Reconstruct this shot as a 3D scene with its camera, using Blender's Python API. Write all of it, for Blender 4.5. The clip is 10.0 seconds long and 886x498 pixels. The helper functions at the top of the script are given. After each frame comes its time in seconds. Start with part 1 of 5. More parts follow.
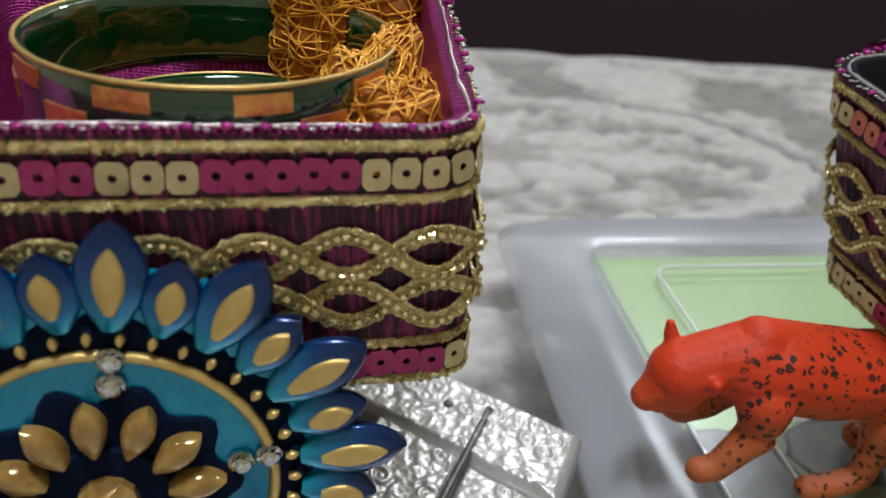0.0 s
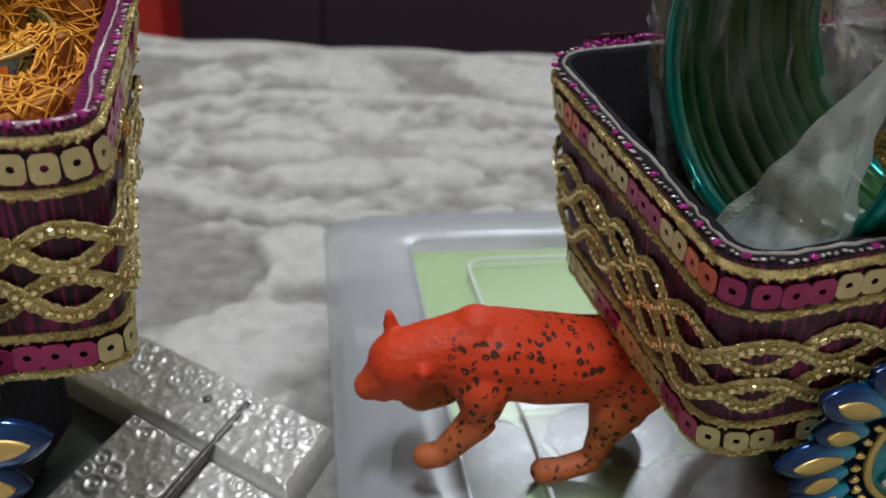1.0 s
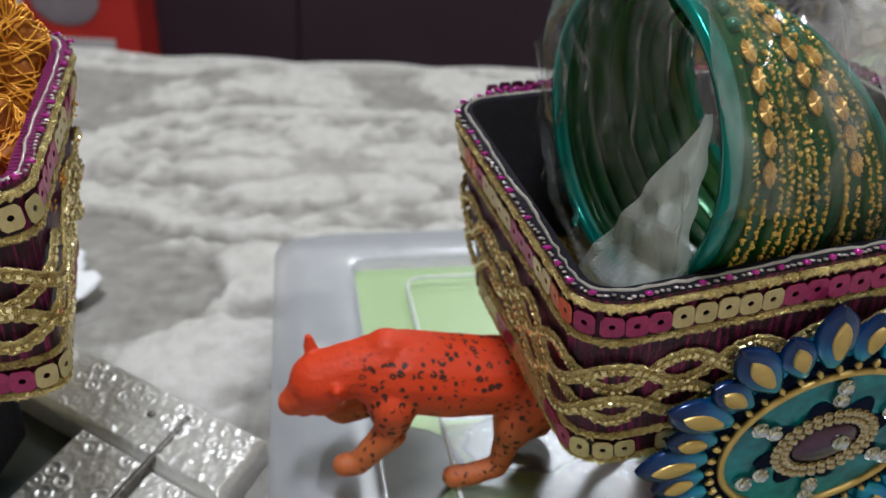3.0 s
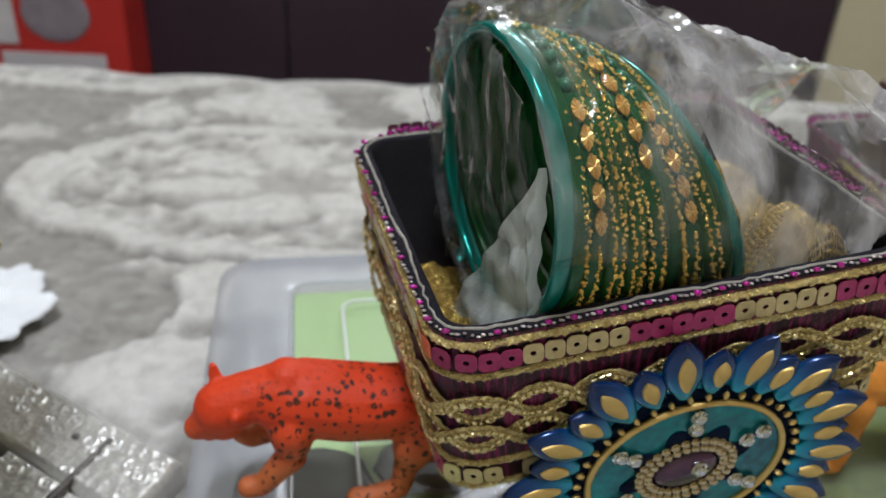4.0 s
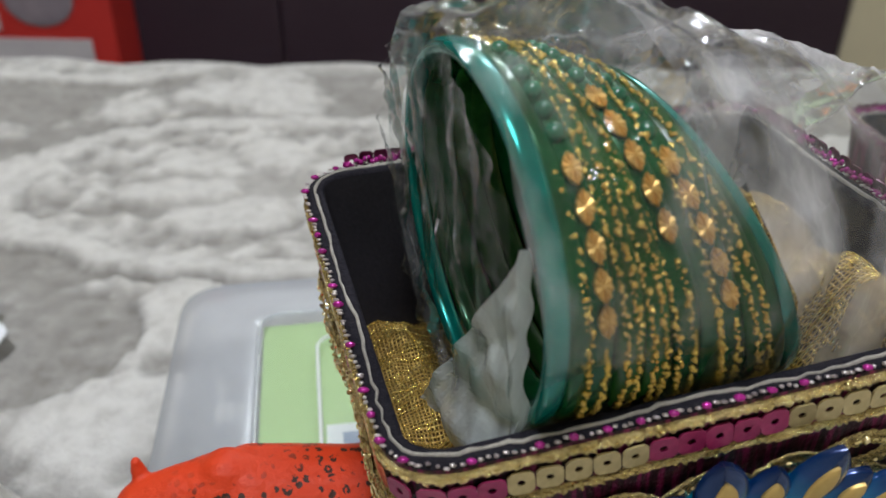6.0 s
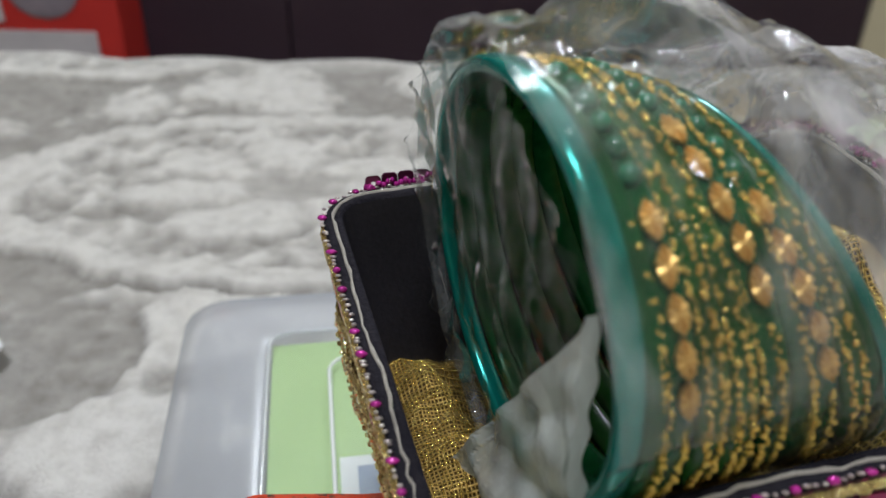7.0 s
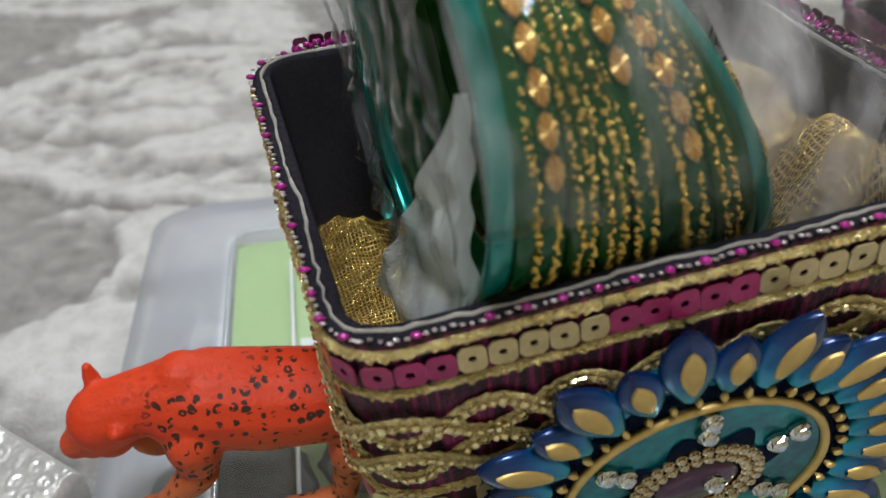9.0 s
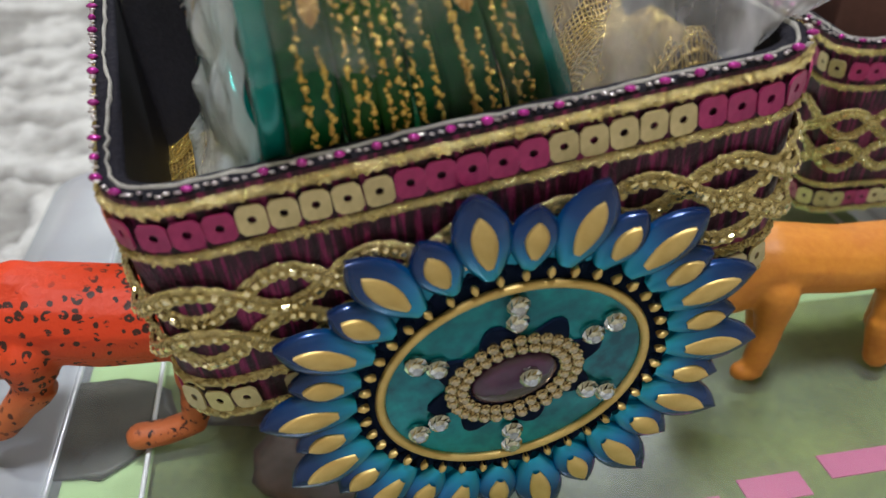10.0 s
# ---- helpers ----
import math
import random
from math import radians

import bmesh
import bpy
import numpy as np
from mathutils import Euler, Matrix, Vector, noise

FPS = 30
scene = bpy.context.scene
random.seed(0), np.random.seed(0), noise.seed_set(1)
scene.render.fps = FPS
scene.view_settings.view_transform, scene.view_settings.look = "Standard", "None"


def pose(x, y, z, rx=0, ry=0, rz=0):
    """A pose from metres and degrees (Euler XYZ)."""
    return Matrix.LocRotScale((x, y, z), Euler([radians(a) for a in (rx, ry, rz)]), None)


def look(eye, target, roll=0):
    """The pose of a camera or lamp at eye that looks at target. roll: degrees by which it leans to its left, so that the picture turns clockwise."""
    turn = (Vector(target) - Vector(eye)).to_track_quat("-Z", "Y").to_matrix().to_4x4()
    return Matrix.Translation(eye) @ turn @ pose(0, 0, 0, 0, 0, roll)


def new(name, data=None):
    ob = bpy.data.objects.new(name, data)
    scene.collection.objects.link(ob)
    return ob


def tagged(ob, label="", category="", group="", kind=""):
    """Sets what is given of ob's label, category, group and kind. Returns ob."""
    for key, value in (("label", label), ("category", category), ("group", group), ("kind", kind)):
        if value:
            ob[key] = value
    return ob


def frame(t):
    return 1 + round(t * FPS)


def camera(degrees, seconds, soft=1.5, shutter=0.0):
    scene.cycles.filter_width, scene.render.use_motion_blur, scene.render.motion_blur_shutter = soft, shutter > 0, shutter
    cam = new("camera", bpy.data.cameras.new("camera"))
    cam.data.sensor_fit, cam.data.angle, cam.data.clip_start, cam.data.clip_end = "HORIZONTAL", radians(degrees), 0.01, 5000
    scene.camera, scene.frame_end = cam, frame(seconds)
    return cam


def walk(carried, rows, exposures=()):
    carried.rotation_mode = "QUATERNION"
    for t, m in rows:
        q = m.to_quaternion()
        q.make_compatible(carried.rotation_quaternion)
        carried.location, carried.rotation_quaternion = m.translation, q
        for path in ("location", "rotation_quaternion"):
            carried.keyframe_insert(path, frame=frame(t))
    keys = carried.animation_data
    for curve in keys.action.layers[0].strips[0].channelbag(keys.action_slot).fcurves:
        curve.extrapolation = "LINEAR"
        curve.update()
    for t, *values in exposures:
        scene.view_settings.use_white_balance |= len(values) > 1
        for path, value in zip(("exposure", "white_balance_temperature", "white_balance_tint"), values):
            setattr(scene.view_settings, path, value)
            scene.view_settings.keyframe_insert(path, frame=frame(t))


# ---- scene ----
cam = camera(58.3, 10.0)
cam.data.dof.use_dof, cam.data.dof.focus_distance, cam.data.dof.aperture_fstop = True, 0.180, 15.0
PATH = [
    (0, (0.0157, -0.0005, 0.2135), (-0.0499, 1.7530, -0.7436), 3.22),
    (0.5, (0.0441, -0.0011, 0.2260), (0.0332, 1.7590, -0.7191), 2.89),
    (1, (0.0823, -0.0013, 0.2172), (0.0996, 1.7560, -0.7398), 3.32),
    (1.5, (0.1072, -0.0080, 0.2189), (0.1548, 1.7490, -0.7362), 3.53),
    (2, (0.1119, -0.0179, 0.2352), (0.1644, 1.7430, -0.7197), 4.11),
    (2.2, (0.1127, -0.0181, 0.2247), (0.1819, 1.7440, -0.7199), 3.90),
    (3.3, (0.1027, -0.0186, 0.2433), (0.1378, 1.7330, -0.7143), 3.22),
    (3.5, (0.1240, -0.0251, 0.2451), (0.1606, 1.7290, -0.7097), 3.56),
    (4, (0.1388, -0.0259, 0.2534), (0.1646, 1.7340, -0.6848), 3.01),
    (4.5, (0.1363, -0.0215, 0.2632), (0.1729, 1.7320, -0.7074), 3.06),
    (5, (0.1388, -0.0155, 0.2532), (0.1587, 1.7220, -0.7323), 2.99),
    (5.5, (0.1449, 0.0045, 0.2489), (0.1470, 1.7270, -0.7620), 1.67),
    (5.7, (0.1509, 0.0164, 0.2520), (0.1483, 1.7390, -0.7599), 1.02),
    (7, (0.1431, 0.0532, 0.2493), (0.1261, 1.7750, -0.7854), 1.24),
    (7.5, (0.1437, 0.0640, 0.2556), (0.1138, 1.7600, -0.8234), 1.00),
    (8, (0.1437, 0.0613, 0.2682), (0.1066, 1.7250, -0.8668), 0.54),
    (8.5, (0.1556, 0.0535, 0.2472), (0.1303, 1.6880, -0.9166), -1.53),
    (9, (0.1608, 0.0325, 0.2335), (0.1486, 1.6870, -0.9048), -0.89),
    (9.5, (0.1656, 0.0155, 0.2189), (0.1581, 1.7080, -0.8868), -0.05),
    (10, (0.1958, 0.0183, 0.2078), (0.2215, 1.7690, -0.9044), 0.31),
]
walk(cam, [(t, look(eye, target, roll)) for t, eye, target, roll in PATH],
     [(0, -0.18), (0.5, -0.24), (1, -0.34), (2, -0.20), (3.5, -0.02), (5, -0.02), (7, -0.04), (8, -0.10), (8.5, -0.10), (9, -0.02), (10, 0.26)])

# ---- room light ----
world = bpy.data.worlds.new("room")
scene.world = world
world.use_nodes = True
world.node_tree.nodes["Background"].inputs[0].default_value = (0.75, 0.8, 0.9, 1)
world.node_tree.nodes["Background"].inputs[1].default_value = 0.05


def area_lamp(name, at, target, sx, sy, watts, colour):
    data = bpy.data.lights.new(name, "AREA")
    data.shape, data.size, data.size_y, data.energy, data.color = "RECTANGLE", sx, sy, watts, colour
    ob = new(name, data)
    ob.matrix_basis = look(at, target)
    return ob


area_lamp("tube_glow", (0.90, 2.66, 2.33), (0.5, 0.0, 0.2), 1.2, 0.12, 44, (0.84, 0.92, 1.02))
# assumed overhead lamp, out of view, added to fill the basket fronts
area_lamp("ceiling_fill", (0.05, -0.25, 2.52), (0.1, 0.1, 0.0), 0.5, 0.5, 41, (0.865, 0.92, 1.02))


# ---- materials ----
def material(name, colour, rough=0.5, metal=0.0, spec=0.5, trans=0.0, ior=1.45, coat=0.0, vary=None, grain=0.0,
             grain_size=400.0, stain_size=30.0, stain=0.25, sheen=0.0, emit=0.0):
    """A principled surface with colour variation at two scales and a fine relief."""
    m = bpy.data.materials.new(name)
    m.use_nodes = True
    nt = m.node_tree
    b = nt.nodes["Principled BSDF"]
    b.inputs["Base Color"].default_value = (*colour, 1)
    b.inputs["Roughness"].default_value = rough
    b.inputs["Metallic"].default_value = metal
    b.inputs["Specular IOR Level"].default_value = spec
    b.inputs["Transmission Weight"].default_value = trans
    b.inputs["IOR"].default_value = ior
    b.inputs["Coat Weight"].default_value = coat
    b.inputs["Sheen Weight"].default_value = sheen
    if emit:
        b.inputs["Emission Color"].default_value = (*colour, 1)
        b.inputs["Emission Strength"].default_value = emit
    co = nt.nodes.new("ShaderNodeTexCoord")
    if vary:
        big, fine = nt.nodes.new("ShaderNodeTexNoise"), nt.nodes.new("ShaderNodeTexNoise")
        big.inputs["Scale"].default_value, fine.inputs["Scale"].default_value = stain_size, grain_size
        big.inputs["Detail"].default_value = 4
        nt.links.new(co.outputs["Object"], big.inputs["Vector"])
        nt.links.new(co.outputs["Object"], fine.inputs["Vector"])
        add = nt.nodes.new("ShaderNodeMath")
        add.operation = "MULTIPLY_ADD"
        nt.links.new(fine.outputs["Fac"], add.inputs[0])
        add.inputs[1].default_value = 0.5
        nt.links.new(big.outputs["Fac"], add.inputs[2])
        ramp = nt.nodes.new("ShaderNodeMapRange")
        ramp.inputs[1].default_value, ramp.inputs[2].default_value = 0.75 - stain, 0.75 + stain
        nt.links.new(add.outputs[0], ramp.inputs[0])
        mix = nt.nodes.new("ShaderNodeMix")
        mix.data_type = "RGBA"
        mix.inputs[6].default_value, mix.inputs[7].default_value = (*colour, 1), (*vary, 1)
        nt.links.new(ramp.outputs[0], mix.inputs[0])
        nt.links.new(mix.outputs[2], b.inputs["Base Color"])
    if grain:
        n = nt.nodes.new("ShaderNodeTexNoise")
        n.inputs["Scale"].default_value, n.inputs["Detail"].default_value = grain_size, 3
        nt.links.new(co.outputs["Object"], n.inputs["Vector"])
        bump = nt.nodes.new("ShaderNodeBump")
        bump.inputs["Strength"].default_value, bump.inputs["Distance"].default_value = grain, 0.0008
        nt.links.new(n.outputs["Fac"], bump.inputs["Height"])
        nt.links.new(bump.outputs[0], b.inputs["Normal"])
    return m


def ramp_by(m, source, stops):
    """Colour m's surface along an attribute or a texture's output."""
    nt = m.node_tree
    ramp = nt.nodes.new("ShaderNodeValToRGB")
    cr = ramp.color_ramp
    while len(cr.elements) < len(stops):
        cr.elements.new(0.5)
    for e, (p, c) in zip(cr.elements, stops):
        e.position, e.color = p, (*c, 1)
    nt.links.new(source, ramp.inputs[0])
    nt.links.new(ramp.outputs[0], nt.nodes["Principled BSDF"].inputs["Base Color"])


GOLD = material("gold_thread", (0.86, 0.72, 0.38), 0.22, 0.95, vary=(0.50, 0.38, 0.15), grain=1.0, grain_size=2200, stain_size=260)
SPANGLE = material("bright_gold_spangle", (0.92, 0.80, 0.48), 0.16, 0.95, vary=(0.70, 0.56, 0.28), grain=0.3, grain_size=900, stain_size=400)
PALE_GOLD = material("pale_gold_sequin", (0.66, 0.53, 0.28), 0.33, 0.45, vary=(0.50, 0.40, 0.20), grain=0.15, grain_size=700, stain_size=150)
PINK = material("pink_sequin", (0.44, 0.038, 0.15), 0.32, 0.25, vary=(0.28, 0.02, 0.10), grain=0.15, grain_size=700, stain_size=120)
MAROON_FOIL = material("maroon_foil", (0.12, 0.014, 0.06), 0.28, 0.4, vary=(0.08, 0.008, 0.04), grain=0.3, grain_size=900, stain_size=180)
CORAL = material("coral_sequin", (0.72, 0.20, 0.11), 0.35, 0.2, vary=(0.55, 0.14, 0.09), stain_size=120)
BEAD = material("magenta_bead", (0.48, 0.02, 0.30), 0.14, 0.35, coat=0.6, vary=(0.25, 0.01, 0.14), stain_size=180)
SILVER_THREAD = material("silver_thread", (0.70, 0.64, 0.62), 0.3, 0.7, vary=(0.35, 0.28, 0.3), grain=0.4, grain_size=1800, stain_size=300)
LINER = material("black_liner", (0.010, 0.009, 0.011), 0.7, spec=0.2, vary=(0.02, 0.018, 0.022), grain=0.2, grain_size=900)
BOARD = material("board_edge", (0.020, 0.018, 0.024), 0.85, spec=0.15, vary=(0.010, 0.009, 0.013), grain=0.8, grain_size=700)
CARD = material("white_card_edge", (0.42, 0.39, 0.34), 0.8, vary=(0.22, 0.20, 0.18), grain=0.3, grain_size=900)
NAVY = material("navy_enamel", (0.002, 0.009, 0.026), 0.7, spec=0.08, vary=(0.004, 0.008, 0.03), stain_size=120)
TURQ = material("turquoise_foil", (0.004, 0.33, 0.48), 0.22, 0.35, coat=0.3, vary=(0.003, 0.20, 0.40), stain_size=70)
TEAL_FOIL = material("teal_foil", (0.004, 0.34, 0.38), 0.2, 0.35, coat=0.3, vary=(0.003, 0.09, 0.13), stain_size=70)
GOLD_PLATE = material("gold_inlay", (0.72, 0.52, 0.20), 0.46, 0.75, vary=(0.60, 0.40, 0.13), grain=0.25, grain_size=500, stain_size=200)
CRYSTAL = material("rhinestone", (0.80, 0.81, 0.80), 0.05, 1.0, vary=(0.40, 0.40, 0.38), grain_size=1500, stain_size=900, stain=0.15)
AMBER = material("amber_stone", (0.52, 0.33, 0.09), 0.12, 0.35, coat=0.8, vary=(0.28, 0.15, 0.04), stain_size=250)
CHAMPAGNE = material("champagne_stone", (0.66, 0.56, 0.38), 0.08, 0.95, vary=(0.35, 0.26, 0.14), grain_size=1500, stain_size=700, stain=0.15)
PURPLE = material("purple_cabochon", (0.06, 0.014, 0.045), 0.2, coat=0.5, vary=(0.035, 0.01, 0.03), stain_size=100)
TEAL_GLASS = material("teal_glass", (0.0, 0.27, 0.225), 0.16, 0.45, spec=0.3, trans=0.1, vary=(0.0, 0.19, 0.165), stain_size=60)
GREEN_GLASS = material("green_glass", (0.008, 0.115, 0.034), 0.2, 0.25, spec=0.3, trans=0.04, vary=(0.003, 0.055, 0.017), stain_size=60)
DARK_GREEN = material("bottle_green_glass", (0.002, 0.045, 0.012), 0.05, trans=0.08, ior=1.5, coat=1.0, vary=(0.001, 0.03, 0.008), stain_size=40)
OLIVE_GLASS = material("olive_glass", (0.022, 0.105, 0.020), 0.22, spec=0.25, trans=0.04, vary=(0.010, 0.055, 0.012), stain_size=80)
GLITTER = material("gold_glitter", (0.98, 0.74, 0.22), 0.20, 0.75, vary=(0.74, 0.48, 0.10), grain=0.8, grain_size=1500, stain_size=900)
GREEN_BEAD = material("green_bead", (0.01, 0.16, 0.08), 0.25, coat=0.5, vary=(0.01, 0.09, 0.045), stain_size=250)
BLOCK_GOLD = material("orange_gold_block", (0.85, 0.44, 0.10), 0.3, 0.6, vary=(0.70, 0.16, 0.08), grain=0.5, grain_size=700, stain_size=260)
LEAF_GOLD = material("stamped_gold_leaf", (0.82, 0.52, 0.17), 0.38, 0.6, vary=(0.66, 0.38, 0.11), grain=0.3, grain_size=800, stain_size=300)
SILVER = material("embossed_silver", (0.68, 0.665, 0.64), 0.33, 0.45, vary=(0.47, 0.455, 0.435), grain=0.12, grain_size=600, stain_size=45)
TARNISH = material("tarnished_silver", (0.22, 0.21, 0.20), 0.4, 0.7, vary=(0.10, 0.09, 0.085), grain=0.4, grain_size=500, stain_size=80)
INSET = material("dark_green_inset", (0.025, 0.035, 0.03), 0.3, vary=(0.012, 0.018, 0.016), stain_size=40)
LION = material("orange_plastic", (0.62, 0.24, 0.03), 0.5, vary=(0.50, 0.16, 0.02), grain=0.2, stain_size=50)
PANEL = material("dark_veneer", (0.038, 0.022, 0.034), 0.5, vary=(0.029, 0.016, 0.026), grain=0.1, grain_size=120, stain_size=6)
CREAM = material("cream_paint", (0.62, 0.56, 0.40), 0.6, vary=(0.57, 0.51, 0.36), grain=0.1, grain_size=90, stain_size=3)
CEILING = material("ceiling_paint", (0.80, 0.79, 0.76), 0.8, vary=(0.74, 0.73, 0.70), stain_size=2)
FLOOR = material("floor_tile", (0.45, 0.42, 0.38), 0.35, vary=(0.36, 0.33, 0.30), stain_size=5)
CARTON_RED = material("red_carton", (0.55, 0.035, 0.03), 0.45, vary=(0.45, 0.025, 0.022), stain_size=12)
CARTON_WHITE = material("white_print", (0.62, 0.60, 0.62), 0.5, vary=(0.50, 0.48, 0.52), stain_size=15)
CARTON_GREY = material("grey_print", (0.30, 0.26, 0.30), 0.5, vary=(0.20, 0.17, 0.21), stain_size=40)
BROWN = material("brown_cardboard", (0.14, 0.06, 0.045), 0.6, vary=(0.09, 0.04, 0.03), stain_size=40)
LABEL_GREEN = material("pale_green_paper", (0.42, 0.58, 0.28), 0.5, vary=(0.38, 0.53, 0.25), stain_size=20)
LABEL_WHITE = material("white_paper", (0.74, 0.76, 0.76), 0.5, vary=(0.66, 0.69, 0.70), stain_size=25)
LABEL_GRASS = material("grass_green_print", (0.22, 0.28, 0.09), 0.5, vary=(0.10, 0.13, 0.05), stain_size=28)
LABEL_DARK = material("dark_grey_print", (0.035, 0.033, 0.03), 0.5, vary=(0.11, 0.10, 0.085), stain_size=90)
LABEL_BROWN = material("brown_pink_print", (0.24, 0.14, 0.11), 0.5, vary=(0.10, 0.07, 0.05), stain_size=80)
LABEL_PINK = material("pink_print", (0.60, 0.16, 0.30), 0.5, vary=(0.5, 0.12, 0.26), stain_size=60)
BLUE_PRINT = material("blue_grey_print", (0.30, 0.36, 0.48), 0.5, vary=(0.40, 0.46, 0.55), stain_size=30)
TUBE = material("lit_tube", (0.92, 0.97, 1.0), 0.5, emit=22.0)
TISSUE = material("white_tissue", (0.78, 0.79, 0.82), 0.9, vary=(0.70, 0.71, 0.74), grain=0.6, grain_size=500, stain_size=30)
WHITE_PLASTIC = material("white_plastic", (0.75, 0.75, 0.73), 0.4, vary=(0.68, 0.68, 0.66), stain_size=10)


def striped_cloth():
    """Maroon sequin cloth with fine upright stripes."""
    m = material("striped_maroon_cloth", (0.05, 0.01, 0.025), 0.45, 0.2, grain=0.5, grain_size=900)
    nt = m.node_tree
    uv = nt.nodes.new("ShaderNodeUVMap")
    sep = nt.nodes.new("ShaderNodeSeparateXYZ")
    nt.links.new(uv.outputs[0], sep.inputs[0])
    tex = nt.nodes.new("ShaderNodeTexNoise")
    tex.inputs["Scale"].default_value, tex.inputs["Detail"].default_value = 1.0, 4
    comb = nt.nodes.new("ShaderNodeCombineXYZ")
    for axis, k in ((0, 270.0), (1, 3.0)):
        mul = nt.nodes.new("ShaderNodeMath")
        mul.operation, mul.inputs[1].default_value = "MULTIPLY", k
        nt.links.new(sep.outputs[axis], mul.inputs[0])
        nt.links.new(mul.outputs[0], comb.inputs[axis])
    nt.links.new(comb.outputs[0], tex.inputs["Vector"])
    ramp_by(m, tex.outputs["Fac"], [(0.38, (0.018, 0.005, 0.012)), (0.50, (0.045, 0.006, 0.024)), (0.60, (0.19, 0.010, 0.085)), (0.75, (0.30, 0.035, 0.13))])
    return m


def petal_enamel():
    """Blue enamel that runs from turquoise at the root to navy at the tip."""
    m = material("blue_petal_enamel", (0.01, 0.1, 0.4), 0.2, 0.45, coat=0.35)
    uv = m.node_tree.nodes.new("ShaderNodeUVMap")
    sep = m.node_tree.nodes.new("ShaderNodeSeparateXYZ")
    m.node_tree.links.new(uv.outputs[0], sep.inputs[0])
    ramp_by(m, sep.outputs[1], [(0.0, (0.004, 0.33, 0.50)), (0.32, (0.004, 0.15, 0.36)), (0.60, (0.003, 0.042, 0.165)), (1.0, (0.002, 0.014, 0.070))])
    return m


def leopard_plastic():
    """Orange plastic, paler below, with printed dark rosettes on the flanks and spots on the legs."""
    m = material("spotted_orange_plastic", (0.7, 0.06, 0.01), 0.56, spec=0.35, grain=0.35, grain_size=700)
    nt = m.node_tree
    b = nt.nodes["Principled BSDF"]
    b.inputs["Subsurface Weight"].default_value = 0.08
    b.inputs["Subsurface Radius"].default_value = (0.004, 0.001, 0.0005)
    co = nt.nodes.new("ShaderNodeTexCoord")
    sep = nt.nodes.new("ShaderNodeSeparateXYZ")
    nt.links.new(co.outputs["Object"], sep.inputs[0])
    warp = nt.nodes.new("ShaderNodeTexNoise")
    warp.inputs["Scale"].default_value = 260
    nt.links.new(co.outputs["Object"], warp.inputs["Vector"])
    shift = nt.nodes.new("ShaderNodeMix")
    shift.data_type, shift.blend_type = "RGBA", "LINEAR_LIGHT"
    shift.inputs[0].default_value = 0.0012
    nt.links.new(co.outputs["Object"], shift.inputs[6])
    nt.links.new(warp.outputs["Color"], shift.inputs[7])
    vor = nt.nodes.new("ShaderNodeTexVoronoi")
    vor.inputs["Scale"].default_value, vor.inputs["Randomness"].default_value = 330, 0.65
    nt.links.new(shift.outputs[2], vor.inputs["Vector"])
    ring = nt.nodes.new("ShaderNodeValToRGB")
    cr = ring.color_ramp
    while len(cr.elements) < 5:
        cr.elements.new(0.5)
    for e, (p, v) in zip(cr.elements, [(0.0, 0.0), (0.10, 0.0), (0.15, 1.0), (0.37, 1.0), (0.43, 0.0)]):
        e.position, e.color = p, (v, v, v, 1)
    nt.links.new(vor.outputs["Distance"], ring.inputs[0])
    broken = nt.nodes.new("ShaderNodeTexNoise")
    broken.inputs["Scale"].default_value = 420
    nt.links.new(co.outputs["Object"], broken.inputs["Vector"])
    gate = nt.nodes.new("ShaderNodeMapRange")
    gate.inputs[1].default_value, gate.inputs[2].default_value = 0.46, 0.50
    nt.links.new(broken.outputs["Fac"], gate.inputs[0])
    face = nt.nodes.new("ShaderNodeMapRange")
    face.inputs[1].default_value, face.inputs[2].default_value = 0.016, 0.026
    nt.links.new(sep.outputs[0], face.inputs[0])
    back = nt.nodes.new("ShaderNodeMapRange")
    back.inputs[1].default_value, back.inputs[2].default_value = 0.0560, 0.0530
    nt.links.new(sep.outputs[2], back.inputs[0])
    mask = None
    for src in (gate, face, back):
        if mask is None:
            last = ring.outputs[0]
        mask = nt.nodes.new("ShaderNodeMath")
        mask.operation = "MULTIPLY"
        nt.links.new(last, mask.inputs[0])
        nt.links.new(src.outputs[0], mask.inputs[1])
        last = mask.outputs[0]
    height = nt.nodes.new("ShaderNodeMapRange")
    height.inputs[1].default_value, height.inputs[2].default_value = 0.0, 0.055
    nt.links.new(sep.outputs[2], height.inputs[0])
    base = nt.nodes.new("ShaderNodeValToRGB")
    for e, (p, c) in zip(base.color_ramp.elements, [(0.42, (0.44, 0.115, 0.036, 1)), (0.80, (0.60, 0.046, 0.010, 1))]):
        e.position, e.color = p, c
    nt.links.new(height.outputs[0], base.inputs[0])
    mix = nt.nodes.new("ShaderNodeMix")
    mix.data_type = "RGBA"
    nt.links.new(last, mix.inputs[0])
    nt.links.new(base.outputs[0], mix.inputs[6])
    mix.inputs[7].default_value = (0.045, 0.016, 0.010, 1)
    nt.links.new(mix.outputs[2], b.inputs["Base Color"])
    return m


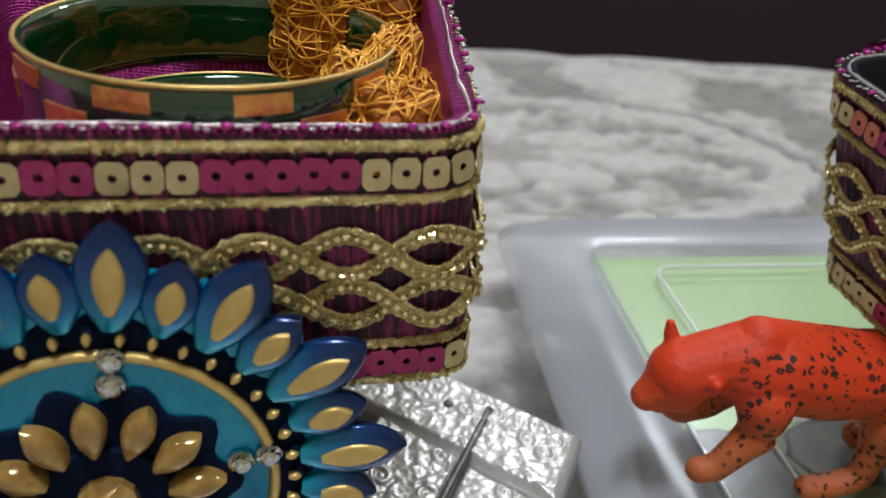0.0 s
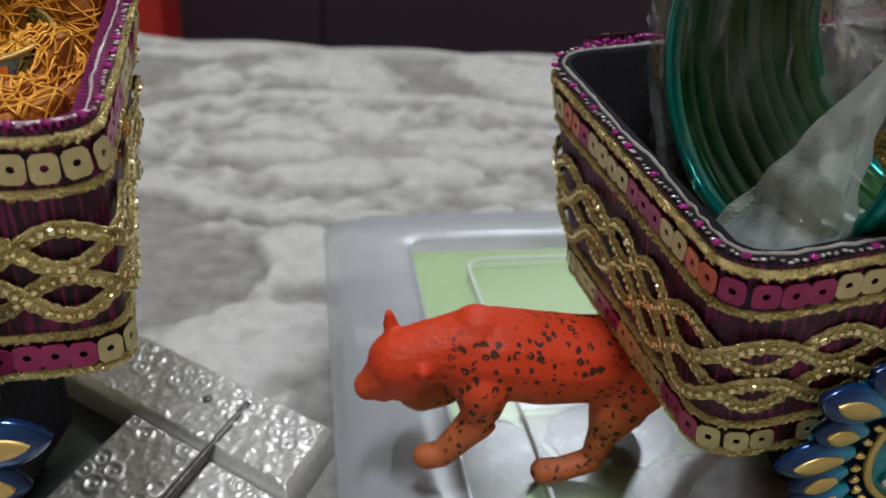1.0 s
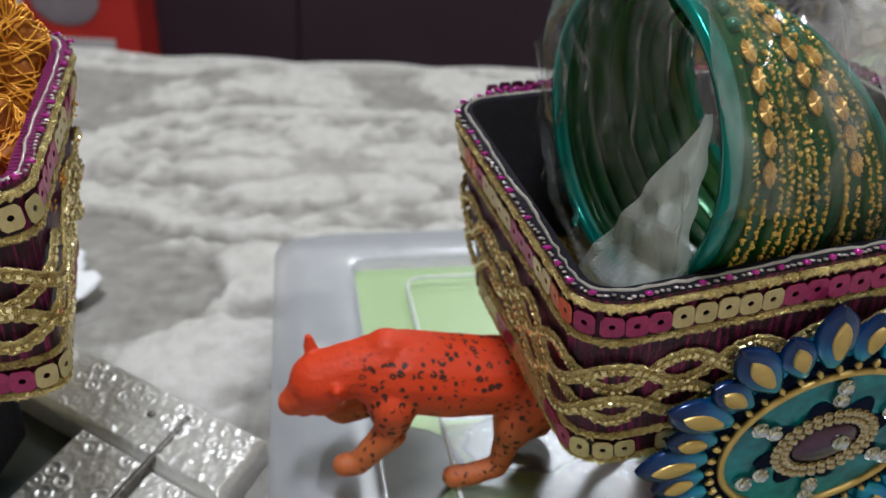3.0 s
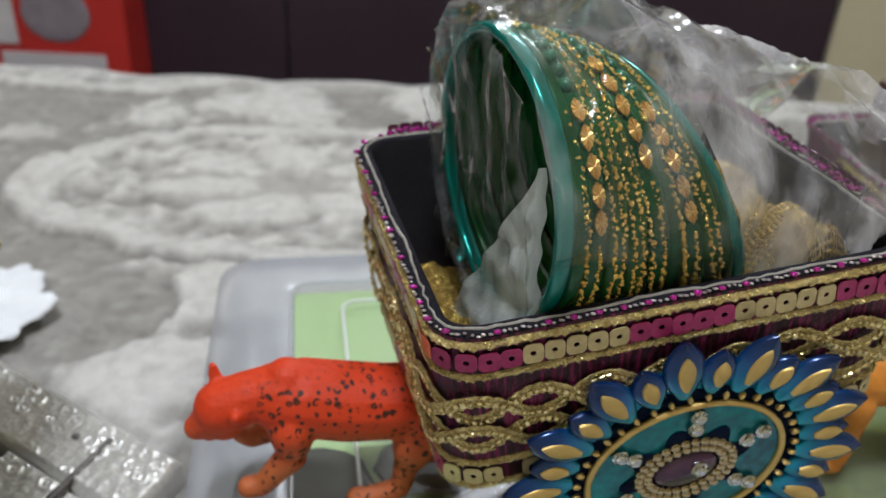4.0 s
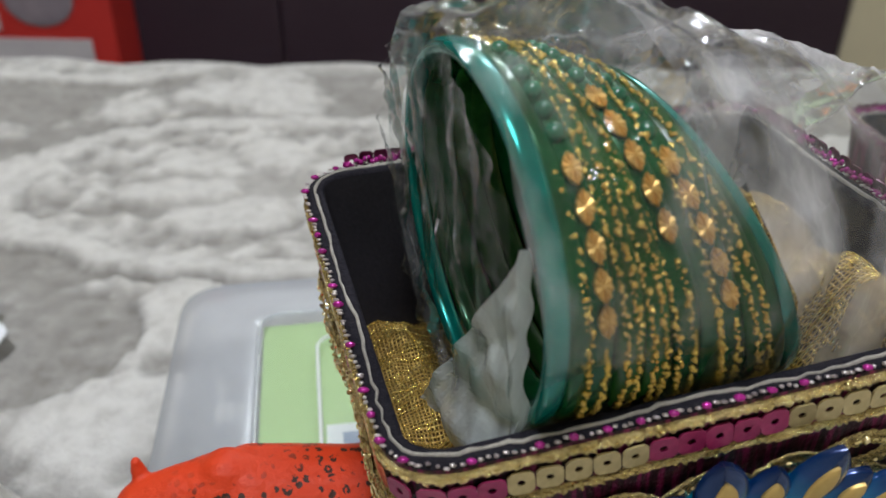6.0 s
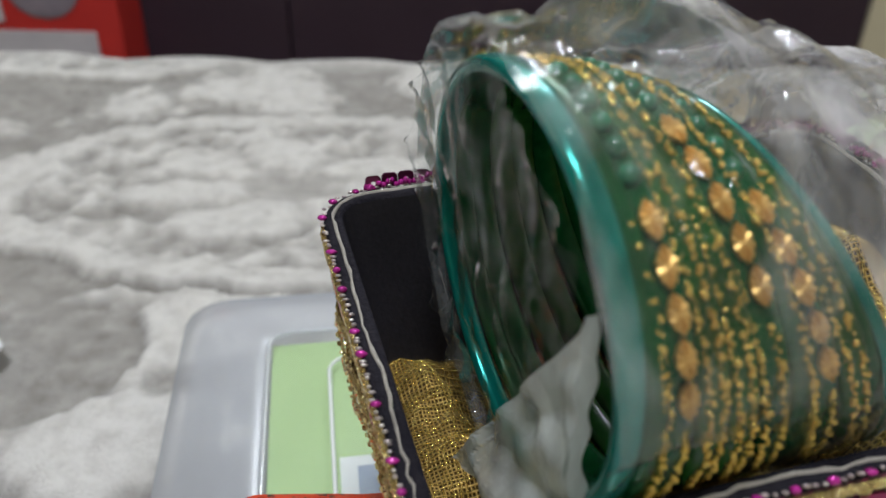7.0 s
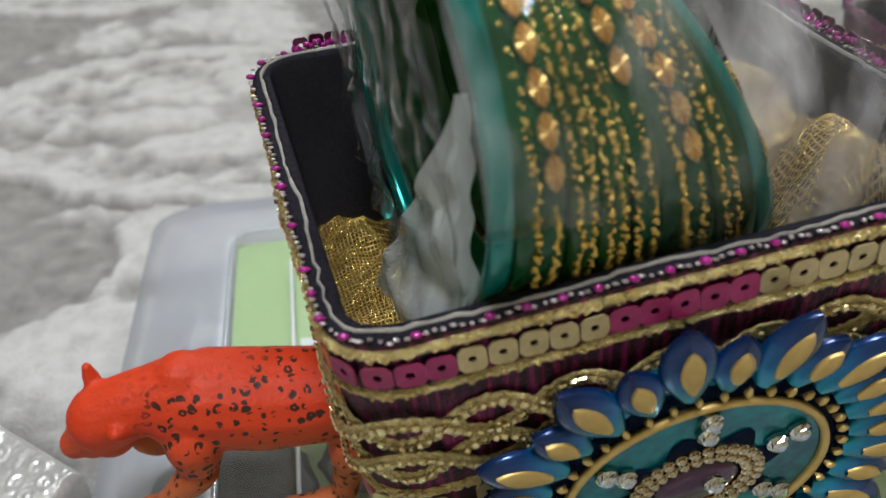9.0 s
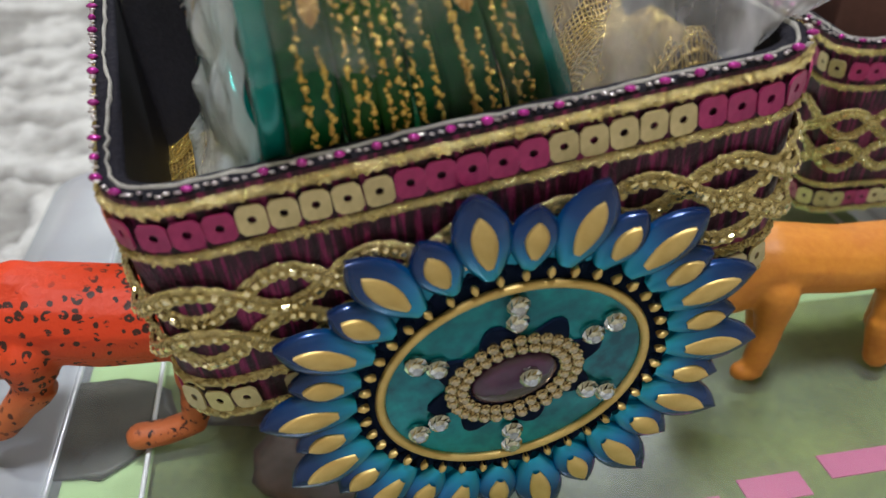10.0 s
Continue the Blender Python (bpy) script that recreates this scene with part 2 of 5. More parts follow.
def film_plastic(name, haze, colour=(0.9, 0.92, 0.94), rough=0.08, scale=60.0, bump=0.6, ior=1.5, crease=0.0, gloss_most=1.0, patch=(0.35, 0.75)):
    """Thin clear plastic: mostly see-through, with gloss, a little milky haze and painted crease glints."""
    m = bpy.data.materials.new(name)
    m.use_nodes = True
    nt = m.node_tree
    nt.nodes.remove(nt.nodes["Principled BSDF"])
    out = nt.nodes["Material Output"]
    clear, gloss, milk = nt.nodes.new("ShaderNodeBsdfTransparent"), nt.nodes.new("ShaderNodeBsdfGlossy"), nt.nodes.new("ShaderNodeBsdfDiffuse")
    clear.inputs[0].default_value = (0.97, 0.98, 0.98, 1)
    milk.inputs[0].default_value = (*colour, 1)
    gloss.inputs["Roughness"].default_value = rough
    co, n = nt.nodes.new("ShaderNodeTexCoord"), nt.nodes.new("ShaderNodeTexNoise")
    n.inputs["Scale"].default_value, n.inputs["Detail"].default_value = scale, 5
    streak = nt.nodes.new("ShaderNodeMapping")
    streak.inputs["Rotation"].default_value, streak.inputs["Scale"].default_value = (0.0, -0.35, 0.0), (1.2, 1.0, 0.40) if crease else (1, 1, 1)
    nt.links.new(co.outputs["Object"], streak.inputs[0])
    nt.links.new(streak.outputs[0], n.inputs["Vector"])
    bmp = nt.nodes.new("ShaderNodeBump")
    bmp.inputs["Strength"].default_value, bmp.inputs["Distance"].default_value = bump, 0.002
    nt.links.new(n.outputs["Fac"], bmp.inputs["Height"])
    nt.links.new(bmp.outputs[0], gloss.inputs["Normal"])
    fr = nt.nodes.new("ShaderNodeFresnel")
    fr.inputs["IOR"].default_value = ior
    nt.links.new(bmp.outputs[0], fr.inputs["Normal"])
    a, b = nt.nodes.new("ShaderNodeMixShader"), nt.nodes.new("ShaderNodeMixShader")
    hz = nt.nodes.new("ShaderNodeMapRange")
    hz.inputs[1].default_value, hz.inputs[2].default_value = patch
    hz.inputs[3].default_value, hz.inputs[4].default_value = haze * (0.75 if not crease else 0.12), haze * (1.25 if not crease else 1.6)
    nt.links.new(n.outputs["Fac"], hz.inputs[0])
    haze_out = hz.outputs[0]
    if crease:
        # sharp straight creases between flat facets, fading in and out; their glints are painted as white haze lines
        total, facets = hz.outputs[0], None
        for turn, k, thick in ((0.3, crease, 0.012), (1.4, crease * 2.3, 0.016)):
            mp, v, line, gate, mul, add = (nt.nodes.new(t) for t in ("ShaderNodeMapping", "ShaderNodeTexVoronoi", "ShaderNodeMapRange", "ShaderNodeMapRange", "ShaderNodeMath", "ShaderNodeMath"))
            mp.inputs["Rotation"].default_value, mp.inputs["Scale"].default_value = (0.4, turn, 0.3 * turn), (1.0, 0.55, 0.40)
            nt.links.new(co.outputs["Object"], mp.inputs[0])
            v.feature = "DISTANCE_TO_EDGE"
            v.inputs["Scale"].default_value = k
            nt.links.new(mp.outputs[0], v.inputs["Vector"])
            line.inputs[1].default_value, line.inputs[2].default_value, line.inputs[3].default_value, line.inputs[4].default_value = 0.0, thick, 0.10, 0.0
            nt.links.new(v.outputs["Distance"], line.inputs[0])
            gate.inputs[1].default_value, gate.inputs[2].default_value = 0.46, 0.66
            nt.links.new(n.outputs["Fac"], gate.inputs[0])
            mul.operation, add.operation = "MULTIPLY", "ADD"
            nt.links.new(line.outputs[0], mul.inputs[0])
            nt.links.new(gate.outputs[0], mul.inputs[1])
            nt.links.new(mul.outputs[0], add.inputs[0])
            nt.links.new(total, add.inputs[1])
            total, facets = add.outputs[0], facets or v
        haze_out = total
        ridge = nt.nodes.new("ShaderNodeBump")
        ridge.inputs["Strength"].default_value, ridge.inputs["Distance"].default_value = 0.8, 0.004
        nt.links.new(facets.outputs["Distance"], ridge.inputs["Height"])
        nt.links.new(ridge.outputs[0], bmp.inputs["Normal"])
    nt.links.new(haze_out, a.inputs[0])
    through_film, both = nt.nodes.new("ShaderNodeBsdfTranslucent"), nt.nodes.new("ShaderNodeMixShader")
    through_film.inputs[0].default_value = (*colour, 1)
    both.inputs[0].default_value = 0.45
    nt.links.new(milk.outputs[0], both.inputs[1])
    nt.links.new(through_film.outputs[0], both.inputs[2])
    nt.links.new(clear.outputs[0], a.inputs[1])
    nt.links.new(both.outputs[0], a.inputs[2])
    cap = nt.nodes.new("ShaderNodeMath")
    cap.operation, cap.inputs[1].default_value = "MINIMUM", gloss_most
    nt.links.new(fr.outputs[0], cap.inputs[0])
    nt.links.new(cap.outputs[0], b.inputs[0])
    nt.links.new(a.outputs[0], b.inputs[1])
    nt.links.new(gloss.outputs[0], b.inputs[2])
    nt.links.new(b.outputs[0], out.inputs[0])
    return m


def bed_fabric():
    """Grey woven ground with raised ivory pile; the pile follows the mesh's own motif."""
    m = material("damask_bedcover", (0.5, 0.5, 0.48), 0.85, sheen=0.3)
    nt = m.node_tree
    b = nt.nodes["Principled BSDF"]
    att = nt.nodes.new("ShaderNodeAttribute")
    att.attribute_name = "pile"
    co = nt.nodes.new("ShaderNodeTexCoord")
    # mottled yarn tone; it also paints in shading of the fine relief
    n = nt.nodes.new("ShaderNodeTexNoise")
    n.inputs["Scale"].default_value, n.inputs["Detail"].default_value = 75, 9
    n.inputs["Roughness"].default_value = 0.66
    nt.links.new(co.outputs["Object"], n.inputs["Vector"])
    mix = nt.nodes.new("ShaderNodeMath")
    mix.operation = "MULTIPLY_ADD"
    nt.links.new(n.outputs["Fac"], mix.inputs[0])
    mix.inputs[1].default_value = 0.92
    soft = nt.nodes.new("ShaderNodeMath")
    soft.operation, soft.inputs[1].default_value = "MULTIPLY", 0.52
    nt.links.new(att.outputs["Fac"], soft.inputs[0])
    nt.links.new(soft.outputs[0], mix.inputs[2])
    ramp_by(m, mix.outputs[0], [(0.30, (0.175, 0.160, 0.144)), (0.50, (0.27, 0.254, 0.234)), (0.74, (0.405, 0.385, 0.360)), (1.0, (0.58, 0.56, 0.53))])
    fine = nt.nodes.new("ShaderNodeTexNoise")
    fine.inputs["Scale"].default_value, fine.inputs["Detail"].default_value = 700, 4
    nt.links.new(co.outputs["Object"], fine.inputs["Vector"])
    bump = nt.nodes.new("ShaderNodeBump")
    bump.inputs["Strength"].default_value, bump.inputs["Distance"].default_value = 0.8, 0.0015
    nt.links.new(fine.outputs["Fac"], bump.inputs["Height"])
    nt.links.new(bump.outputs[0], b.inputs["Normal"])
    return m


def net_cloth(name, light, dark, scale):
    """Metallic net: bright threads crossing over a darker ground."""
    m = material(name, light, 0.35, 0.7)
    nt = m.node_tree
    b = nt.nodes["Principled BSDF"]
    uv = nt.nodes.new("ShaderNodeUVMap")
    waves = []
    for d in ("X", "Y"):
        w = nt.nodes.new("ShaderNodeTexWave")
        w.bands_direction = d
        w.inputs["Scale"].default_value, w.inputs["Distortion"].default_value = scale, 1.5
        w.inputs["Detail Scale"].default_value = 3.0
        nt.links.new(uv.outputs[0], w.inputs["Vector"])
        waves.append(w)
    top = nt.nodes.new("ShaderNodeMath")
    top.operation = "MAXIMUM"
    nt.links.new(waves[0].outputs["Fac"], top.inputs[0])
    nt.links.new(waves[1].outputs["Fac"], top.inputs[1])
    ramp_by(m, top.outputs[0], [(0.45, dark), (0.9, light)])
    bump = nt.nodes.new("ShaderNodeBump")
    bump.inputs["Strength"].default_value, bump.inputs["Distance"].default_value = 1.0, 0.0006
    nt.links.new(top.outputs[0], bump.inputs["Height"])
    nt.links.new(bump.outputs[0], b.inputs["Normal"])
    return m


CLOTH = striped_cloth()
PETAL = petal_enamel()
LEOPARD = leopard_plastic()
BAG = film_plastic("clear_bag", 0.21, (0.95, 0.95, 0.98), 0.05, 60, 0.9, 1.34, 60.0, 0.50, (0.48, 0.72))
TAIL = film_plastic("loose_bag", 0.46, (0.97, 0.94, 0.98), 0.06, 45, 0.9, 1.40, 60.0, 0.55, (0.40, 0.68))
TUB = film_plastic("frosted_tub_plastic", 0.44, (0.80, 0.82, 0.89), 0.22, 14, 0.06, 1.40, 0.0, 0.22, (0.05, 0.85))
# the lid's white haze stands in for lamp glare on clear plastic
LID = film_plastic("clear_lid_plastic", 0.09, (0.85, 0.88, 0.90), 0.20, 12, 0.08, 1.45, 0.0, 0.18)
BAG_END = film_plastic("bunched_bag", 0.60, (0.90, 0.97, 1.0), 0.06, 70, 0.9, 1.45, 75.0, 0.6, (0.22, 0.58))
CURTAIN = film_plastic("thin_clear_film", 0.065, (0.92, 0.96, 0.97), 0.05, 75, 1.0, 1.36, 50.0, 0.5, (0.50, 0.72))
BED = bed_fabric()
GOLD_NET = net_cloth("gold_net", (0.62, 0.42, 0.13), (0.12, 0.07, 0.022), 30)
ORANGE_NET = net_cloth("orange_net", (0.82, 0.36, 0.03), (0.46, 0.15, 0.008), 30)
ORANGE_NET.node_tree.nodes["Principled BSDF"].inputs["Metallic"].default_value = 0.15
ORANGE_CLOTH_M = material("orange_cloth", (0.52, 0.17, 0.012), 0.55, 0.1, vary=(0.22, 0.055, 0.003), grain=0.8, grain_size=600, stain_size=70)
ORANGE_THREAD = material("orange_thread", (0.90, 0.46, 0.06), 0.34, 0.25, vary=(0.76, 0.32, 0.03), stain_size=150)
MAROON_NET = net_cloth("maroon_net", (0.56, 0.06, 0.34), (0.12, 0.008, 0.06), 26)


# ---- mesh helpers ----
def as_mesh(name, bm, material_, smooth=True):
    me = bpy.data.meshes.new(name)
    bm.to_mesh(me)
    bm.free()
    me.materials.append(material_)
    if smooth:
        me.polygons.foreach_set("use_smooth", [True] * len(me.polygons))
    return me


def raw_mesh(name, verts, faces, material_, smooth=True, uvs=None):
    me = bpy.data.meshes.new(name)
    me.from_pydata([tuple(v) for v in verts], [], faces)
    me.materials.append(material_)
    if uvs is not None:
        layer = me.uv_layers.new(name="UVMap")
        for loop in me.loops:
            layer.data[loop.index].uv = uvs[loop.vertex_index]
    if smooth:
        me.polygons.foreach_set("use_smooth", [True] * len(me.polygons))
    me.update()
    return me


def thing(name, at, label, category, group="", kind=""):
    ob = new(name)
    ob.matrix_basis = Matrix.Translation(at)
    return tagged(ob, label, category, group, kind)


def part(name, me, parent, label="", m=None):
    """One mesh object under a thing or a part; m is its pose in the world."""
    ob = new(name, me)
    ob.parent = parent
    top = parent
    while top.parent:
        top = top.parent
    if parent is top:
        ob.matrix_parent_inverse = top.matrix_basis.inverted()
    else:
        ob.matrix_parent_inverse = parent.matrix_basis.inverted()
    ob.matrix_basis = m or Matrix()
    return tagged(ob, label)


def solo(name, me, label, category, group="", kind="", m=None):
    ob = new(name, me)
    if m:
        ob.matrix_basis = m
    return tagged(ob, label, category, group, kind)


def box_mesh(name, lo, hi, material_, bevel=0.0, smooth=False):
    bm = bmesh.new()
    bmesh.ops.create_cube(bm, size=1)
    for v in bm.verts:
        v.co = [l + (c + 0.5) * (h - l) for c, l, h in zip(v.co, lo, hi)]
    if bevel:
        bmesh.ops.bevel(bm, geom=bm.edges[:], offset=bevel, segments=2, affect="EDGES", profile=0.6)
    return as_mesh(name, bm, material_, smooth)


def loft(rings, closed_ring=True, cap=False):
    """Vertices and faces through rings of equal length."""
    n = len(rings[0])
    verts = [p for r in rings for p in r]
    faces = []
    for i in range(len(rings) - 1):
        for j in range(n if closed_ring else n - 1):
            k = (j + 1) % n
            faces.append((i * n + j, i * n + k, (i + 1) * n + k, (i + 1) * n + j))
    if cap:
        faces.append(tuple(range(n - 1, -1, -1)))
        faces.append(tuple((len(rings) - 1) * n + j for j in range(n)))
    return verts, faces


def tube(points, radius, sides=8, closed=False):
    """A round cord through points; radius is a number or a function of the index."""
    pts = [Vector(p) for p in points]
    rings, up = [], Vector((0.13, 0.2, 1)).normalized()
    n = len(pts)
    for i, p in enumerate(pts):
        a = pts[(i - 1) % n] if closed or i > 0 else p
        b = pts[(i + 1) % n] if closed or i < n - 1 else p
        d = (b - a).normalized()
        x = d.cross(up)
        x = x.normalized() if x.length > 1e-6 else Vector((1, 0, 0))
        y = x.cross(d).normalized()
        r = radius(i) if callable(radius) else radius
        rings.append([p + x * r * math.cos(2 * math.pi * k / sides) + y * r * math.sin(2 * math.pi * k / sides) for k in range(sides)])
    if closed:
        rings.append(rings[0])
    return loft(rings, True, not closed)


def merge(pieces):
    verts, faces = [], []
    for v, f in pieces:
        o = len(verts)
        verts.extend(v)
        faces.extend(tuple(i + o for i in face) for face in f)
    return verts, faces


def blob(c, rx, ry, rz, seg=8, rings=5):
    """A small ellipsoid."""
    c = Vector(c)
    rows = []
    for i in range(rings + 1):
        a = math.pi * (0.02 + 0.96 * i / rings)
        rows.append([c + Vector((rx * math.sin(a) * math.cos(2 * math.pi * k / seg), ry * math.sin(a) * math.sin(2 * math.pi * k / seg), rz * math.cos(a))) for k in range(seg)])
    v, f = loft(rows, True, True)
    return v, [t[::-1] for t in f]


def fbm(x, y, z, octaves=4):
    return noise.fractal(Vector((x, y, z)), 1.0, 2.0, octaves)


# ---- room ----
def wall(name, lo, hi, material_, label):
    return solo(name, box_mesh(name, lo, hi, material_), label, "wall", kind="structure")


solo("floor", box_mesh("floor", (-2.6, -2.2, -0.50), (2.6, 2.9, -0.42), FLOOR), "pale stone-tiled bedroom floor", "floor", kind="structure")
solo("ceiling", box_mesh("ceiling", (-2.6, -2.2, 2.60), (2.6, 2.9, 2.70), CEILING), "plain white painted ceiling", "ceiling", kind="structure")
wall("wall_north", (-2.6, 2.80, -0.42), (2.6, 2.90, 2.60), CREAM, "cream painted plaster wall")
wall("wall_south", (-2.6, -2.2, -0.42), (2.6, -2.1, 2.60), CREAM, "cream painted plaster wall")
wall("wall_west", (-2.6, -2.1, -0.42), (-2.5, 2.80, 2.60), CREAM, "cream painted plaster wall")
wall("wall_east", (2.5, -2.1, -0.42), (2.6, 2.80, 2.60), CREAM, "cream painted plaster wall")

tube_light = thing("tube_light", (0.90, 2.77, 2.36), "lit white tube light in a plain wall batten", "lamp")
part("batten", box_mesh("batten", (0.28, 2.765, 2.33), (1.52, 2.798, 2.39), WHITE_PLASTIC, 0.004), tube_light)
part("tube", raw_mesh("tube", *tube([(0.32, 2.745, 2.36), (1.48, 2.745, 2.36)], 0.014, 16), TUBE), tube_light, "glowing white tube")
# unseen fixture added to go with the overhead fill lamp
added_ceiling_light = thing("added_ceiling_light", (0.05, -0.25, 2.6), "assumed round ceiling light, added as fill", "lamp")
part("frame", raw_mesh("frame", *tube([(0.05 + 0.27 * math.cos(a), -0.25 + 0.27 * math.sin(a), 2.585) for a in [k * math.pi / 24 for k in range(48)]], 0.014, 8, True), WHITE_PLASTIC), added_ceiling_light)
part("diffuser", raw_mesh("diffuser", *blob((0.05, -0.25, 2.59), 0.26, 0.26, 0.03, 32, 8), TUBE), added_ceiling_light, "glowing white diffuser")

cupboard = thing("cupboard", (-0.4, 1.45, -0.42), "dark brown veneered low cupboard behind the bed", "cupboard")
part("body", box_mesh("body", (-1.75, 1.362, -0.42), (0.80, 1.78, 0.62), PANEL, 0.003), cupboard)
for x0, x1 in ((-1.745, -1.10), (-1.096, -0.128), (-0.124, 0.795)):
    part("door", box_mesh("door", (x0, 1.340, -0.36), (x1, 1.360, 0.60), PANEL, 0.002), cupboard)
cabinet = thing("cabinet", (1.3, 1.5, -0.42), "tall cream painted cabinet beside the dark cupboard", "cabinet")
part("body", box_mesh("body", (0.806, 1.352, -0.42), (1.75, 1.85, 1.55), CREAM, 0.003), cabinet)

carton = thing("carton", (-0.60, 1.16, -0.42), "red cardboard carton with white printed panels on the floor", "box")
part("body", box_mesh("body", (-0.86, 1.242, -0.42), (-0.362, 1.334, 0.18), CARTON_RED, 0.003), carton)
part("label_panel", box_mesh("label_panel", (-0.565, 1.2385, -0.150), (-0.400, 1.2415, -0.098), CARTON_WHITE), carton, "white printed panel")
part("picture_panel", box_mesh("picture_panel", (-0.85, 1.2385, -0.085), (-0.535, 1.2415, 0.10), CARTON_WHITE), carton, "white picture panel")
part("picture", raw_mesh("picture", *blob((-0.47, 1.2405, -0.035), 0.055, 0.002, 0.045, 20, 8), CARTON_GREY), carton, "grey round picture")


# ---- bed ----
def motif(x, y):
    """Height of the woven pile: wide oval medallions with a flower inside, leafy clumps between them on a plain ground."""
    wx, wy = x + 0.012 * fbm(x * 18, y * 18, 3.1, 3), y + 0.010 * fbm(x * 18, y * 18, 7.7, 3)
    fine = fbm(x * 55, y * 55, 9.1, 3)
    best, near = 0.0, 9.0
    for j in range(-5, 2):
        for i in range(-3, 4):
            cx, cy = 0.035 + 0.56 * i + (0.28 if j % 2 else 0.0), 0.548 + 0.34 * j
            dx, dy = wx - cx, wy - cy
            if abs(dx) > 0.30 or abs(dy) > 0.2:
                continue
            e, a = math.hypot(dx / 0.225, dy / 0.128), math.atan2(dy / 0.128, dx / 0.225)
            near = min(near, e)
            petals = 0.50 + 0.09 * math.cos(7 * a + 0.5) + 0.05 * math.cos(3 * a)
            # low value at the heart: its shadow is put into the pile colour
            if e < 0.17:
                v = 0.20 + 0.35 * e / 0.17
            elif e < petals:
                v = 0.92 - 0.45 * (0.5 + 0.5 * math.cos(7 * a + 0.5 + math.pi)) ** 5
            elif e < 0.84:
                v = 0.45 + 0.9 * fine + 0.25 * math.sin(9 * a + e * 14)
            elif e < 1.0:
                v = 0.86 + 0.15 * fine
            elif e < 1.07:
                v = 0.0
            else:
                continue
            best = max(best, v)
    if near > 1.07:
        scroll = fbm(wx * 9 + 4, wy * 9, 1.3, 3)
        clump = max(scroll - 0.02, 1.2 - math.hypot((wx - 0.005) / 0.045, (wy - 0.300) / 0.030), 1.1 - math.hypot((wx - 0.012) / 0.040, (wy - 0.375) / 0.032))
        if math.hypot((x + 0.055) / 0.05, (y - 0.355) / 0.05) < 1:
            clump = min(clump, scroll - 0.25)
        if clump > 0:
            best = min(0.9, 0.3 + clump * 2.0 + 0.7 * fine)
    return max(0.0, min(1.0, best))


def build_bed():
    xs = np.concatenate([np.linspace(-1.5, -0.565, 60), np.linspace(-0.55, 0.90, 420), np.linspace(0.915, 1.6, 45)])
    ys = np.concatenate([np.linspace(-1.3, 0.125, 90), np.linspace(0.14, 0.80, 215)])
    verts, pile = [], []
    for y in ys:
        for x in xs:
            p = motif(float(x), float(y))
            z = -0.005 + 0.0075 * p + 0.006 * fbm(x * 4, y * 4, 0.5, 2) + (0.0010 + 0.0022 * p) * fbm(x * 48, y * 48, 2.0, 3)
            verts.append((x, y, z))
            pile.append(p)
    nx = len(xs)
    rows = len(ys)
    # the scalloped far edge, rounded over and hanging down
    for k, (dy, dz) in enumerate([(0.012, -0.002), (0.022, -0.008), (0.028, -0.02), (0.03, -0.06), (0.03, -0.40)]):
        for x in xs:
            s = 0.012 * abs(math.sin(x * 22 + 0.8)) + 0.008 * fbm(x * 9, 1.0, 4.0, 2)
            verts.append((x, 0.80 + dy + s, 0.004 * (1 - k / 4) + dz + 0.006 * fbm(x * 4, 3.2, 0.5, 2)))
            pile.append(0.8)
    rows += 5
    faces = [(r * nx + c, r * nx + c + 1, (r + 1) * nx + c + 1, (r + 1) * nx + c) for r in range(rows - 1) for c in range(nx - 1)]
    me = raw_mesh("bedcover", verts, faces, BED)
    att = me.attributes.new("pile", "FLOAT", "POINT")
    att.data.foreach_set("value", pile)
    bed = thing("bed", (0.0, -0.2, -0.42), "bed under a grey and ivory damask bedcover", "bed")
    part("bedcover", me, bed, "thick grey bedcover with raised ivory floral pile")
    part("mattress", box_mesh("mattress", (-1.48, -1.28, -0.42), (1.58, 0.79, -0.030), LABEL_WHITE, 0.02), bed)


build_bed()


# ---- clear plastic tub with its printed card ----
TUB_M = Matrix.Translation((0.027, 0.347, 0.0)) @ Matrix.Rotation(radians(10.0), 4, "Z")  # origin at the far corner; +x along the far side, -y towards the near side
TUB_W, TUB_D, TUB_TOP = 0.37, 0.30, 0.047


def rounded(x0, x1, y0, y1, r, z, n=6):
    pts = []
    for cx, cy, a0 in ((x1 - r, y1 - r, 0), (x0 + r, y1 - r, 90), (x0 + r, y0 + r, 180), (x1 - r, y0 + r, 270)):
        for k in range(n + 1):
            a = radians(a0 + 90 * k / n)
            pts.append(Vector((cx + r * math.cos(a), cy + r * math.sin(a), z)))
    return pts


